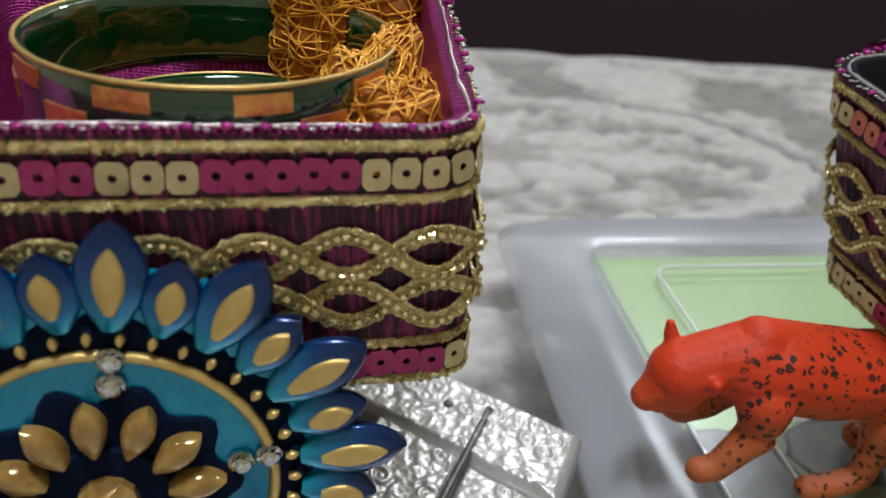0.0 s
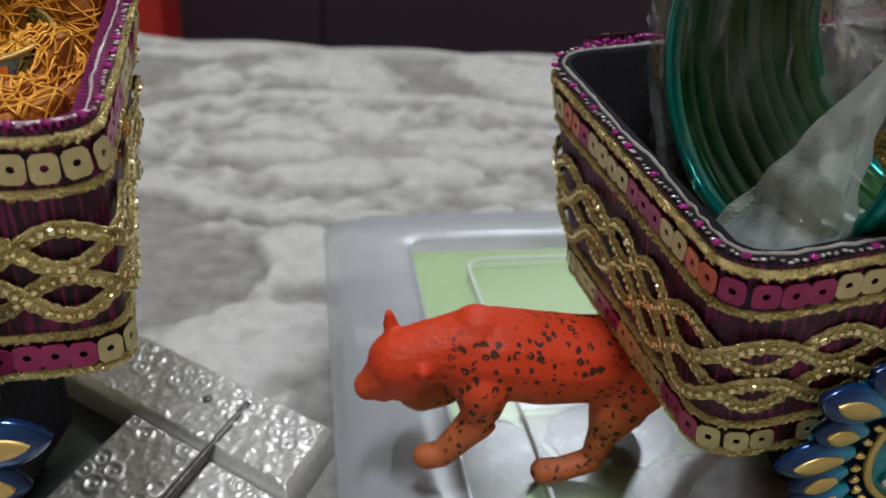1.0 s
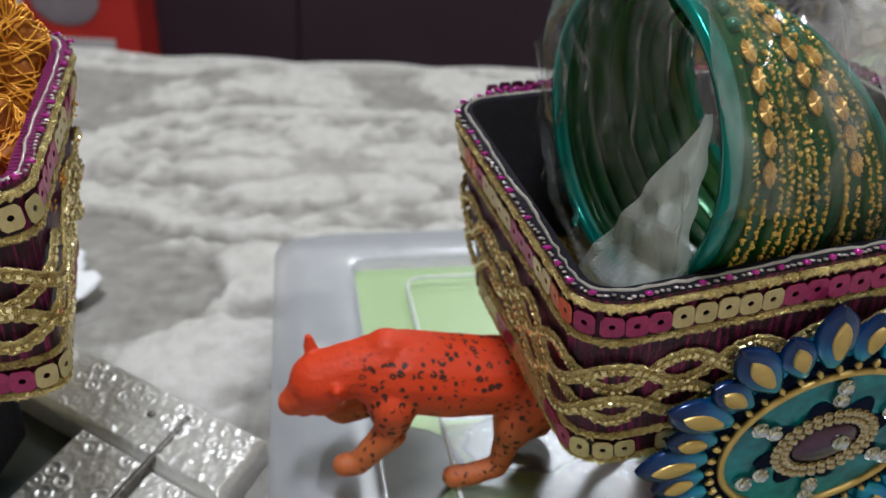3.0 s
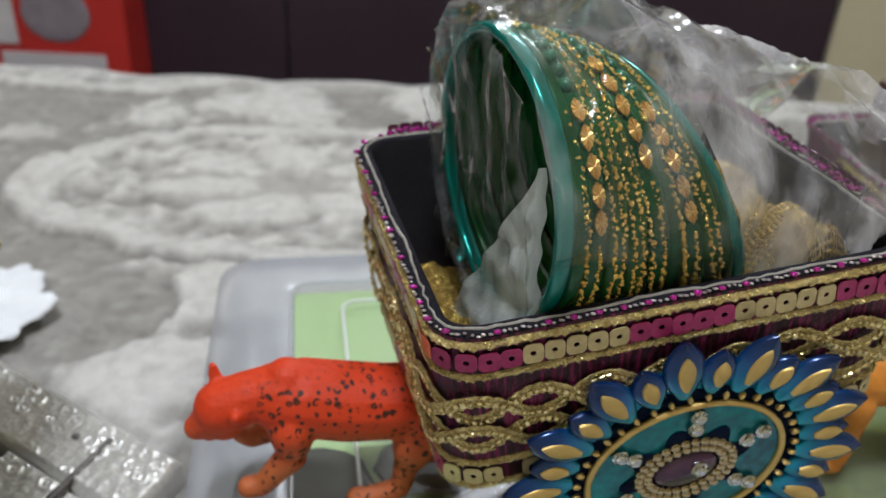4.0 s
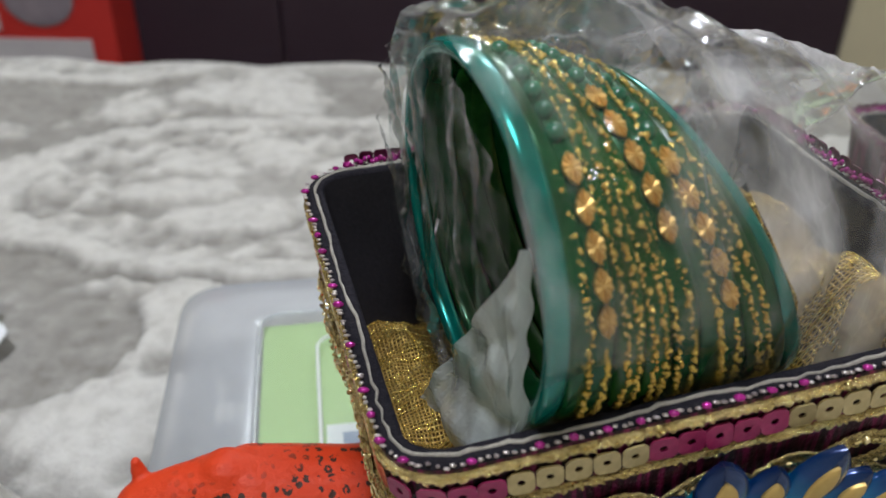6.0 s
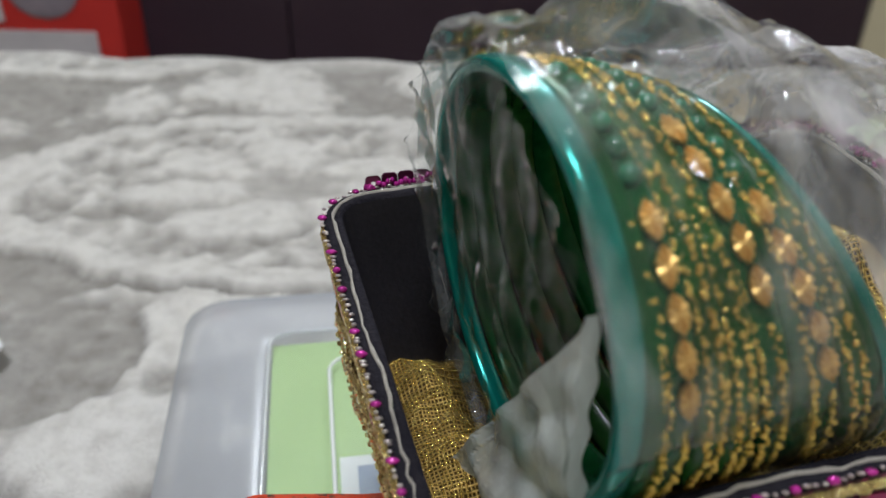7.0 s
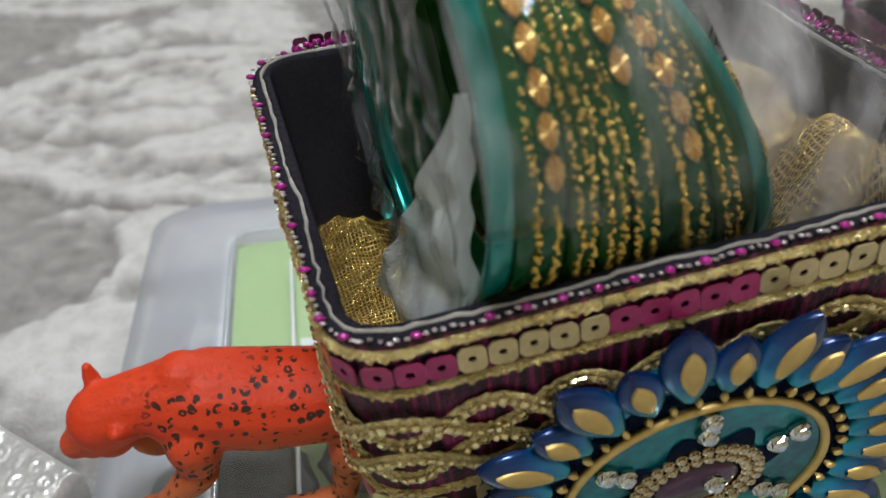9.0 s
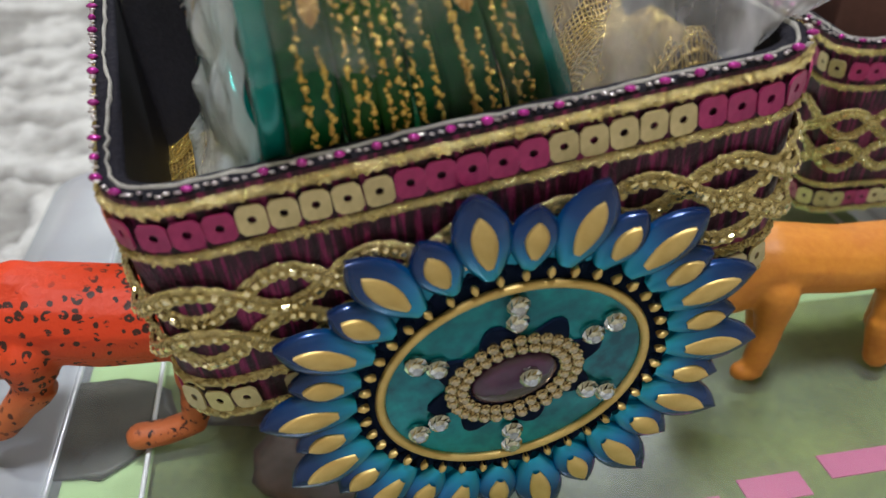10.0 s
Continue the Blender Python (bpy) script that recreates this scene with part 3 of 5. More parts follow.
def build_tub():
    root = tagged(new("plastic_tub"), "frosted plastic tub with flat lid and printed card, on the bedcover", "container")
    root.matrix_basis = TUB_M

    def put(name, me, label="", parent=None):
        ob = new(name, me)
        ob.parent = parent or root
        return tagged(ob, label)

    ring = lambda inset, z, r: rounded(inset, TUB_W - inset, -TUB_D + inset, -inset, r, z)
    v, f = loft([ring(0.012, 0.004, 0.02), ring(0.008, 0.030, 0.02), ring(0.004, 0.036, 0.018)])
    n = len(ring(0, 0, 0.02))
    f.append(tuple(range(n - 1, -1, -1)))
    put("body", raw_mesh("body", v, f, TUB), "frosted clear body")
    v, f = loft([ring(0.0, 0.034, 0.018), ring(-0.001, 0.037, 0.019), ring(-0.001, 0.0405, 0.019), ring(0.006, 0.0425, 0.018), ring(0.009, TUB_TOP, 0.017), ring(0.033, TUB_TOP, 0.012), ring(0.036, TUB_TOP - 0.0015, 0.010)])
    put("rim", raw_mesh("rim", v, f, TUB), "milky stepped rim")
    v, f = loft([ring(0.036, TUB_TOP - 0.0015, 0.010), ring(0.0365, TUB_TOP - 0.001, 0.010)])
    f.append(tuple(range(n, 2 * n)))
    lid = put("lid", raw_mesh("lid", v, f, LID, False), "clear glossy lid")
    line = rounded(0.060, TUB_W - 0.052, -TUB_D + 0.052, -0.055, 0.008, TUB_TOP - 0.0006, 8)
    put("ridge", raw_mesh("ridge", *tube(line, 0.0007, 6, True), LABEL_WHITE), "raised rounded ridge", lid)
    line = rounded(0.036, TUB_W - 0.036, -TUB_D + 0.036, -0.036, 0.010, TUB_TOP, 8)
    put("edge_bead", raw_mesh("edge_bead", *tube(line, 0.0009, 6, True), TUB), "", lid)
    # the printed card below the lid
    card = put("card", box_mesh("card", (0.037, -TUB_D + 0.037, 0.040), (TUB_W - 0.037, -0.0375, 0.0412), LABEL_GREEN), "printed card with green border and photographs")
    put("white_field", box_mesh("white_field", (0.062, -0.150, 0.0412), (0.200, -0.105, 0.0416), LABEL_WHITE), "white printed field", card)
    put("blue_field", box_mesh("blue_field", (0.068, -0.140, 0.0416), (0.115, -0.110, 0.0419), BLUE_PRINT), "blue-grey printed field", card)
    put("grass_field", box_mesh("grass_field", (0.060, -0.262, 0.0412), (0.335, -0.153, 0.0416), LABEL_GRASS), "grass green photograph", card)
    for name, x, y, rx, ry, mt, lb in (("picture", 0.040, -0.172, 0.026, 0.020, LABEL_DARK, "dark grey photograph"), ("picture", 0.112, -0.195, 0.026, 0.019, LABEL_BROWN, "brown and pink photograph"), ("picture", 0.088, -0.165, 0.022, 0.016, LABEL_DARK, "dark grey photograph")):
        v, f = blob((x, y, 0.0419), rx, ry, 0.0004, 20, 6)
        put(name, raw_mesh(name, [Vector((p.x + 0.004 * fbm(p.x * 80, p.y * 80, 1), p.y + 0.004 * fbm(p.x * 80, p.y * 80, 5), p.z)) for p in v], f, mt), lb, card)
    for k, (x, w) in enumerate(((0.185, 0.022), (0.214, 0.018), (0.240, 0.030), (0.278, 0.020))):
        put("print_bar", box_mesh("print_bar", (x, -0.236 + 0.004 * k, 0.0416), (x + w, -0.228 + 0.004 * k, 0.0420), LABEL_PINK), "pink printed bar", card)


build_tub()


# ---- trimmed baskets ----
class Surface:
    """The tapered wall of a basket: s runs round it from the near corner along the front, v from the base (0) to the rim (1)."""

    def __init__(self, top, base, r=0.10):
        self.top, self.base = [Vector(p) for p in top], [Vector(p) for p in base]
        pts = []
        for cx, cy, a0 in ((1 - r, r, 270), (1 - r, 1 - r, 0), (r, 1 - r, 90), (r, r, 180)):
            for k in range(9):
                a = radians(a0 + 90 * k / 8)
                pts.append((cx + r * math.cos(a), cy + r * math.sin(a)))
        pts = pts[-5:] + pts[:-5]
        self.pts = [Vector((p[0], p[1], 0)) for p in pts]
        self.acc = [0.0]
        for i in range(len(self.pts)):
            a, b = self.pts[i], self.pts[(i + 1) % len(self.pts)]
            self.acc.append(self.acc[-1] + (self.flat(a, 1) - self.flat(b, 1)).length)
        self.length = self.acc[-1]

    def flat(self, p, v):
        fl, fr, br, bl = [b.lerp(t, v) for b, t in zip(self.base, self.top)]
        return (fl * (1 - p.x) + fr * p.x) * (1 - p.y) + (bl * (1 - p.x) + br * p.x) * p.y

    def at(self, s, v):
        s %= self.length
        i = max(0, int(np.searchsorted(self.acc, s, "right")) - 1)
        i = min(i, len(self.pts) - 1)
        k = (s - self.acc[i]) / max(1e-9, self.acc[i + 1] - self.acc[i])
        return self.flat(self.pts[i].lerp(self.pts[(i + 1) % len(self.pts)], k), v)

    def normal(self, s, v):
        a = self.at(s + 0.002, v) - self.at(s - 0.002, v)
        b = self.at(s, v + 0.02) - self.at(s, v - 0.02)
        return a.cross(b).normalized()

    def facing(self, s, v, lift=0.0):
        n = self.normal(s, v)
        x = (self.at(s + 0.002, v) - self.at(s - 0.002, v)).normalized()
        y = n.cross(x).normalized()
        p = self.at(s, v) + n * lift
        return Matrix(((x.x, y.x, n.x, p.x), (x.y, y.y, n.y, p.y), (x.z, y.z, n.z, p.z), (0, 0, 0, 1)))


def sequin_mesh(name, w, h, material_):
    """A square foil sequin with rounded corners and a round hole."""
    n, verts, faces = 16, [], []
    for z in (0.0, 0.0004):
        for ring in (0, 1):
            for k in range(n):
                a = 2 * math.pi * (k + 0.5) / n
                c, s = math.cos(a), math.sin(a)
                if ring == 0:
                    q = 1 / max(abs(c), abs(s)) ** (0.97 if abs(abs(c) - abs(s)) > 0.3 else 0.86)
                    verts.append((c * q * w / 2, s * q * h / 2, z))
                else:
                    verts.append((c * w * 0.15, s * w * 0.15, z - 0.0001))
    for k in range(n):
        j = (k + 1) % n
        faces += [(2 * n + k, 2 * n + j, 3 * n + j, 3 * n + k), (k, j, 2 * n + j, 2 * n + k), (n + k, n + j, 3 * n + j, 3 * n + k)]
    return raw_mesh(name, verts, [f[::-1] if i % 3 == 0 else f for i, f in enumerate(faces)], material_, False)


SEQUIN = {k: sequin_mesh("sequin", 0.0056 if k == "p" else 0.0053, 0.0060, m) for k, m in (("p", PINK), ("g", PALE_GOLD), ("c", CORAL))}
RIM_SEQUIN = sequin_mesh("rim_sequin", 0.0040, 0.0042, MAROON_FOIL)
SEQUIN_LABEL = {"p": "pink foil sequin", "g": "pale gold foil sequin", "c": "coral foil sequin"}


def cord(surf, v, s0, s1, lift, thick, rng, step=0.00105):
    """A twisted metal cord laid along the wall: overlapping slanted knots."""
    rows, k = [], 0
    while s0 + k * 0.002 < s1:
        m = surf.facing(s0 + k * 0.002, v, lift - 0.0005)
        rows.append([m @ Vector((0, y * thick, z)) for y, z in ((-0.95, -0.0003), (-0.8, 0.0003), (0, 0.0005), (0.8, 0.0003), (0.95, -0.0003))])
        k += 1
    pieces = [loft(rows, False)]
    s = s0
    while s < s1:
        m = surf.facing(s, v + rng.uniform(-0.012, 0.012), lift)
        t = rng.uniform(0.5, 1.1) * (1 if len(pieces) % 2 else -1)
        pv, pf = blob((0, 0, 0), thick * rng.uniform(0.75, 1.25), thick * rng.uniform(0.42, 0.62), thick * rng.uniform(0.35, 0.6), 5, 3)
        r = m @ Matrix.Rotation(t, 4, "Z")
        pieces.append(([r @ p for p in pv], pf))
        s += step
    return merge(pieces)


def braid(surf, centre, amp, half, phase, s0, s1, width, lift):
    """A flat braid that waves along the wall: two thin raised cords either side of a flat middle."""
    ds, rows, uvs = 0.0008, [], []
    prof = [(-1.0, 0.0), (-0.95, 0.9), (-0.72, 1.0), (-0.6, 0.45), (-0.48, 0.95), (-0.32, 0.75), (-0.26, 0.35), (0.26, 0.35), (0.32, 0.75), (0.48, 0.95), (0.6, 0.45), (0.72, 1.0), (0.95, 0.9), (1.0, 0.0)]
    n = int((s1 - s0) / ds)
    height = (surf.at(s0, 1) - surf.at(s0, 0)).length
    for i in range(n + 1):
        s = s0 + i * ds
        a = math.pi * s / half + phase
        v = centre + amp * math.sin(a)
        slope = amp * height * math.pi / half * math.cos(a)
        m = surf.facing(s, v, lift + 0.0009 * math.cos(a * 0.5 + phase))
        c = math.atan(slope)
        r = m @ Matrix.Rotation(c, 4, "Z")
        w = width * (1 + 0.08 * math.sin(i * 1.7))
        rows.append([r @ Vector((0, p * w, 0.0006 * q + 0.00030 * math.sin(i * 2.1 + p * 3) * (0.5 + q))) for p, q in prof])
    return loft(rows, False)


def braid_sequins(surf, centre, amp, half, phase, s0, s1, lift, rng):
    pieces = []
    height = (surf.at(s0, 1) - surf.at(s0, 0)).length
    s = s0
    while s < s1:
        a = math.pi * s / half + phase
        m = surf.facing(s, centre + amp * math.sin(a), lift + 0.0009 * math.cos(a * 0.5 + phase) + 0.0003)
        r = m @ Matrix.Rotation(math.atan(amp * height * math.pi / half * math.cos(a)) + rng.uniform(-0.2, 0.2), 4, "Z") @ Matrix.Rotation(rng.uniform(-0.45, 0.45), 4, "X")
        q = rng.uniform(0.0004, 0.0008)
        v = [r @ Vector(p) for p in ((-q, -q, 0), (q, -q, 0), (q, q, 0), (-q, q, 0), (-q * .7, -q * .7, .0004), (q * .7, -q * .7, .0004), (q * .7, q * .7, .0004), (-q * .7, q * .7, .0004))]
        pieces.append((v, [(4, 5, 6, 7), (0, 1, 5, 4), (1, 2, 6, 5), (2, 3, 7, 6), (3, 0, 4, 7)]))
        s += rng.uniform(0.0016, 0.0021)
    return merge(pieces)


def petal_mesh(name, length, width, thick, material_, seg=14):
    """A domed leaf from its root at the origin along +y."""
    rows, uvs = [], []
    for i in range(seg + 1):
        t = i / seg
        w = width / 2 * math.sin(math.pi * (0.10 + 0.90 * t) ** 1.15) ** 0.72 if t < 1 else 0.0
        w = max(w, 0.00005)
        row = []
        for k in range(9):
            a = math.pi * k / 8
            row.append(Vector((-w * math.cos(a), length * t, 0.0008 + thick * math.sin(a) * (0.35 + 0.65 * math.sin(math.pi * min(0.98, 0.15 + 0.8 * t))))))
            uvs.append((k / 8, t))
        row = [Vector((row[0].x, row[0].y, 0))] + row + [Vector((row[-1].x, row[-1].y, 0))]
        uvs.insert(len(uvs) - 9, (0, t))
        uvs.append((1, t))
        rows.append(row)
    v, f = loft(rows, False)
    return raw_mesh(name, v, [t[::-1] for t in f], material_, True, uvs)


def stone_mesh(name, r, material_, squash=1.0, seg=10):
    """A cut stone: a table, a crown of facets and a girdle."""
    rows = []
    for z, k, tw in ((0.0, 1.0, 0), (0.35, 1.0, 0), (0.75, 0.72, 0.5), (0.95, 0.42, 0)):
        rows.append([Vector((r * k * math.cos(2 * math.pi * (j + tw) / seg), r * k * squash * math.sin(2 * math.pi * (j + tw) / seg), r * z)) for j in range(seg)])
    v, f = loft(rows, True, True)
    return raw_mesh(name, v, f, material_, False)


def disc(rx, ry, z, depth, material_, name, scallop=0.0, count=0, n=72):
    def ring(k, zz):
        return [Vector(((rx * k + scallop * math.cos(count * 2 * math.pi * j / n)) * math.cos(2 * math.pi * j / n), (ry * k + scallop * math.cos(count * 2 * math.pi * j / n)) * math.sin(2 * math.pi * j / n), zz)) for j in range(n)]
    v, f = loft([ring(1, z), ring(1, z + depth * 0.7), ring(0.97, z + depth)], True, True)
    return raw_mesh(name, v, f, material_, False)


PETAL_LONG = petal_mesh("petal", 0.0182, 0.0106, 0.0020, PETAL)
PETAL_SHORT = petal_mesh("petal", 0.0132, 0.0090, 0.0018, PETAL)
INLAY_LONG = petal_mesh("inlay", 0.0112, 0.0046, 0.0008, GOLD_PLATE, 10)
INLAY_SHORT = petal_mesh("inlay", 0.0074, 0.0043, 0.0008, GOLD_PLATE, 10)
STONE = stone_mesh("rhinestone", 0.0023, CRYSTAL)
SMALL_STONE = stone_mesh("rhinestone", 0.00135, CHAMPAGNE, 1.0, 8)
STUD = stone_mesh("stud", 0.0016, NAVY, 1.0, 10)
STUD_TIP = petal_mesh("stud_tip", 0.0022, 0.0015, 0.0008, GOLD_PLATE, 6)
DROP = petal_mesh("drop_stone", 0.0092, 0.0054, 0.0030, AMBER, 10)


def brooch(basket, m, style, squash=0.9):
    """A round foil ornament with blue petals, glued on the wall; m is its middle, facing +z."""
    place = lambda x, y, z=0.0, turn=0.0: m @ Matrix.Translation((x, y * squash, z)) @ Matrix.Rotation(turn, 4, "Z")
    plate = part("brooch", disc(0.0400, 0.0400 * squash, 0.0, 0.0016, TURQ, "brooch", 0.0016, 28), basket, "blue and turquoise flower ornament with gold ring and rhinestones", m)
    n = 28
    for k in range(n):
        a = 2 * math.pi * (k + 0.5) / n
        far = k % 2 == 0
        r0 = 0.0312
        d = Vector((math.cos(a), math.sin(a) * squash))
        turn = math.atan2(d.y, d.x) - math.pi / 2
        tilt = Matrix.Rotation(radians(5), 4, "X")
        p = part("petal", PETAL_LONG if far else PETAL_SHORT, plate, "", place(r0 * math.cos(a), r0 * math.sin(a), 0.0014, turn) @ tilt)
        off = 0.0036 if far else 0.0034
        part("inlay", INLAY_LONG if far else INLAY_SHORT, plate, "", place(r0 * math.cos(a), r0 * math.sin(a), 0.0014, turn) @ tilt @ Matrix.Translation((0, off, 0.0018)))
    part("inner_disc", disc(0.0262, 0.0262 * squash, 0.0016, 0.0010, TURQ if style == "flower" else TEAL_FOIL, "inner_disc"), plate, "glossy turquoise disc", m)
    ring = [Vector((0.0265 * math.cos(a), 0.0265 * squash * math.sin(a), 0.0028)) for a in [2 * math.pi * k / 96 for k in range(96)]]
    part("gold_ring", raw_mesh("gold_ring", *tube(ring, 0.0010, 6, True), GOLD_PLATE), plate, "thin gold ring", m)
    part("outline", disc(0.0326, 0.0326 * squash, 0.0005, 0.0014, NAVY, "outline", 0.0010, 40), plate, "navy outline", m)
    for k in range(40):
        a = 2 * math.pi * k / 40
        r = 0.0303
        turn = math.atan2(math.sin(a) * squash, math.cos(a)) - math.pi / 2
        part("stud", STUD, plate, "", place(r * math.cos(a), r * math.sin(a), 0.0016, turn))
        part("stud_tip", STUD_TIP, plate, "", place((r - 0.0016) * math.cos(a), (r - 0.0016) * math.sin(a), 0.0026, turn))
    if style == "flower":
        part("scallop", disc(0.0195, 0.0195 * squash, 0.0026, 0.0008, NAVY, "scallop", 0.0018, 10), plate, "navy scalloped disc", m)
        for k in range(12):
            a = 2 * math.pi * k / 12 + 0.1
            turn = math.atan2(math.sin(a) * squash, math.cos(a)) - math.pi / 2
            part("drop_stone", DROP, plate, "", place(0.0095 * math.cos(a), 0.0095 * math.sin(a), 0.0034, turn))
        part("heart_disc", disc(0.0098, 0.0098 * squash, 0.0034, 0.0012, NAVY, "heart_disc"), plate, "navy heart", m)
        part("heart_stone", stone_mesh("heart_stone", 0.0048, AMBER, squash, 12), plate, "amber faceted stone", place(0, 0, 0.0044))
        spots = [(0.0215, 0.0262, 0.2 + 2 * math.pi * k / 5) for k in range(5)]
    else:
        part("scallop", disc(0.0158, 0.0116, 0.0026, 0.0006, NAVY, "scallop", 0.0022, 8), plate, "navy scalloped shadow disc", m)
        part("cabochon", raw_mesh("cabochon", *blob((0, 0, 0.0030), 0.0090, 0.0058, 0.0022, 28, 8), PURPLE), plate, "dark purple oval stone", m)
        for row, cnt in ((0.0, 26), (1.0, 30)):
            for k in range(cnt):
                a = 2 * math.pi * k / cnt
                part("rim_stone", SMALL_STONE, plate, "", m @ Matrix.Translation(((0.0104 + 0.0024 * row) * math.cos(a), (0.0072 + 0.0022 * row) * math.sin(a), 0.0032)))
        spots = [(0.0175, 0.0222, 0.25 + 2 * math.pi * k / 6) for k in range(6)]
        part("rhinestone", STONE, plate, "", place(0.0030, 0.001, 0.0048))
    for ra, rb, a in spots:
        for r in (ra, rb):
            part("rhinestone", STONE, plate, "", place(r * math.cos(a), r * math.sin(a), 0.0030, a))
    return plate


def basket(top, base, foot_z, label, rows_top, rows_base, s_trim, brooch_at=None, seed=1, beaded_inside=False):
    """A small fabric box with sequin trim, gold braid and a beaded rim, on an added support block."""
    rng = random.Random(seed)
    surf = Surface(top, base)
    mid = sum((Vector(p) for p in base), Vector()) / 4
    root = thing("basket", (mid.x, mid.y, foot_z), label, "basket", "trimmed baskets")
    n = 180
    L = surf.length
    rows, uvs = [], []
    for v in [0.0, 0.25, 0.5, 0.75, 1.0]:
        rows.append([surf.at(L * k / n, v) for k in range(n)])
        uvs += [(k / n, v) for k in range(n)]
    vv, ff = loft(rows, True)
    ff.append(tuple(range(n - 1, -1, -1)))
    part("wall", raw_mesh("wall", vv, ff, CLOTH, True, uvs), root, "maroon striped cloth wall")
    # board edge, card edge and black lining, stepped inwards
    c_top = sum(surf.top, Vector()) / 4

    def inset(v, d, dz=0.0):
        out = []
        for k in range(n):
            s = L * k / n
            wob = 1 + 0.30 * fbm(s * 420, seed, d * 300, 2) + 0.18 * math.sin(s * 145) + 0.10 * math.sin(s * 37)
            out.append(surf.at(s, v) - surf.normal(s, v) * d * (wob if 0.0 < d < 0.004 else 1.0) + Vector((0, 0, dz)))
        return out

    def band(name, rings, mt, lb):
        bv, bf = loft(rings, True)
        part(name, raw_mesh(name, bv, bf, mt, True, [(3.2 * abs(k / n - 0.5), 0.5 * r) for r in range(len(rings)) for k in range(n)]), root, lb)
    net = MAROON_NET if beaded_inside else LINER
    band("board", [inset(1, 0.0), inset(1, 0.0004, 0.0010), inset(1, 0.0019, 0.0008)], MAROON_NET if beaded_inside else BOARD, "beaded edge" if beaded_inside else "dark board edge")
    band("card_edge", [inset(1, 0.0019, 0.0008), inset(1, 0.0020, 0.0013), inset(1, 0.0025, 0.0012), inset(1, 0.0026, 0.0003)], SILVER_THREAD if beaded_inside else CARD, "silver thread edge" if beaded_inside else "torn white card edge")
    band("lining_edge", [inset(1, 0.0026, 0.0003), inset(1, 0.0030, 0.0008), inset(1, 0.0044, 0.0007), inset(1, 0.0048, -0.0006)], net if beaded_inside else BOARD, "beaded net edge" if beaded_inside else "dark lining edge")
    band("lining", [inset(1, 0.0048, -0.0006), inset(0.5, 0.0048), inset(0.06, 0.0048)], net, "black inner lining" if not beaded_inside else "beaded maroon net lining")
    floor_ring = inset(0.06, 0.0048)
    part("base_board", raw_mesh("base_board", floor_ring, [tuple(range(n))], LINER), root)
    # trim
    a, b = s_trim
    for v, lift, th in ((0.960, 0.0008, 0.00120), (0.768, 0.0008, 0.00110), (0.180, 0.0008, 0.00110), (0.015, 0.0006, 0.0013)):
        tagged(part("cord", raw_mesh("cord", *cord(surf, v, a, b, lift, th, rng), GOLD), root, "twisted gold cord"), kind="stuff")
    pieces, silver = [], []
    s = a
    i = 0
    while s < a + L:
        p = surf.at(s, 1.0) + Vector((0, 0, 0.0014)) + surf.normal(s, 1.0) * 0.0002
        if i % 4 == 1 and rng.random() < 0.85:
            pieces.append(blob(p, rng.uniform(0.0009, 0.0014), 0.0008, rng.uniform(0.0006, 0.0009), 7, 5))
        else:
            silver.append(blob(p + Vector((rng.uniform(-4, 4), rng.uniform(-4, 4), rng.uniform(-5, 3))) * 1e-4, rng.uniform(0.0005, 0.0010), 0.0005, rng.uniform(0.0002, 0.0004), 5, 3))
        s += 0.0016
        i += 1
    s = b
    while s < a + L:
        p = surf.at(s, 1.0)
        pieces.append(blob(p + surf.normal(s, 1.0) * 0.0004 + Vector((0, 0, rng.uniform(0.0012, 0.0030))), rng.uniform(0.0006, 0.0011), 0.0007, rng.uniform(0.0006, 0.0011), 5, 4))
        s += 0.0011
    tagged(part("bead_edging", raw_mesh("bead_edging", *merge(pieces), BEAD), root, "magenta bead edging"), kind="stuff")
    tagged(part("thread_edging", raw_mesh("thread_edging", *merge(silver), SILVER_THREAD), root, "silver thread edging"), kind="stuff")
    for k, (centre, ph) in enumerate(((0.560, -2.60), (0.365, -2.60))):
        for ph2 in (0.0, math.pi):
            args = (surf, centre, 0.078, 0.0175, ph + ph2, a, b)
            part("braid", raw_mesh("braid", *braid(*args, 0.0018, 0.0009 + 0.0005 * (ph2 > 0)), GOLD), root, "interlaced gold braid")
            tagged(part("braid_spangle", raw_mesh("braid_spangle", *braid_sequins(*args, 0.0016 + 0.0005 * (ph2 > 0), rng), SPANGLE, False), root, "tiny gold squares on the braid"), kind="stuff")
    # sequin rows
    for v, (front, side) in ((0.865, rows_top), (0.095, rows_base)):
        for codes, start, stop, step in ((front, 0.0040, b - 0.002, 0.0056), (side, -0.0022, a + 0.002, -0.0056)):
            s, k = start, 0
            while (s < stop) if step > 0 else (s > stop):
                c = codes[k % len(codes)]
                if c != " ":
                    m = surf.facing(s, v + rng.uniform(-0.004, 0.004), 0.0007) @ Matrix.Rotation(rng.uniform(-0.05, 0.05), 4, "Z") @ Matrix.Rotation(rng.uniform(-0.08, 0.08), 4, "Y") @ Matrix.Rotation(rng.uniform(-0.08, 0.08), 4, "X")
                    part("sequin", SEQUIN[c], root, SEQUIN_LABEL[c], m)
                s += step
                k += 1
    # maroon sequins standing along the far rim, a few hanging loose at its corner
    s = b
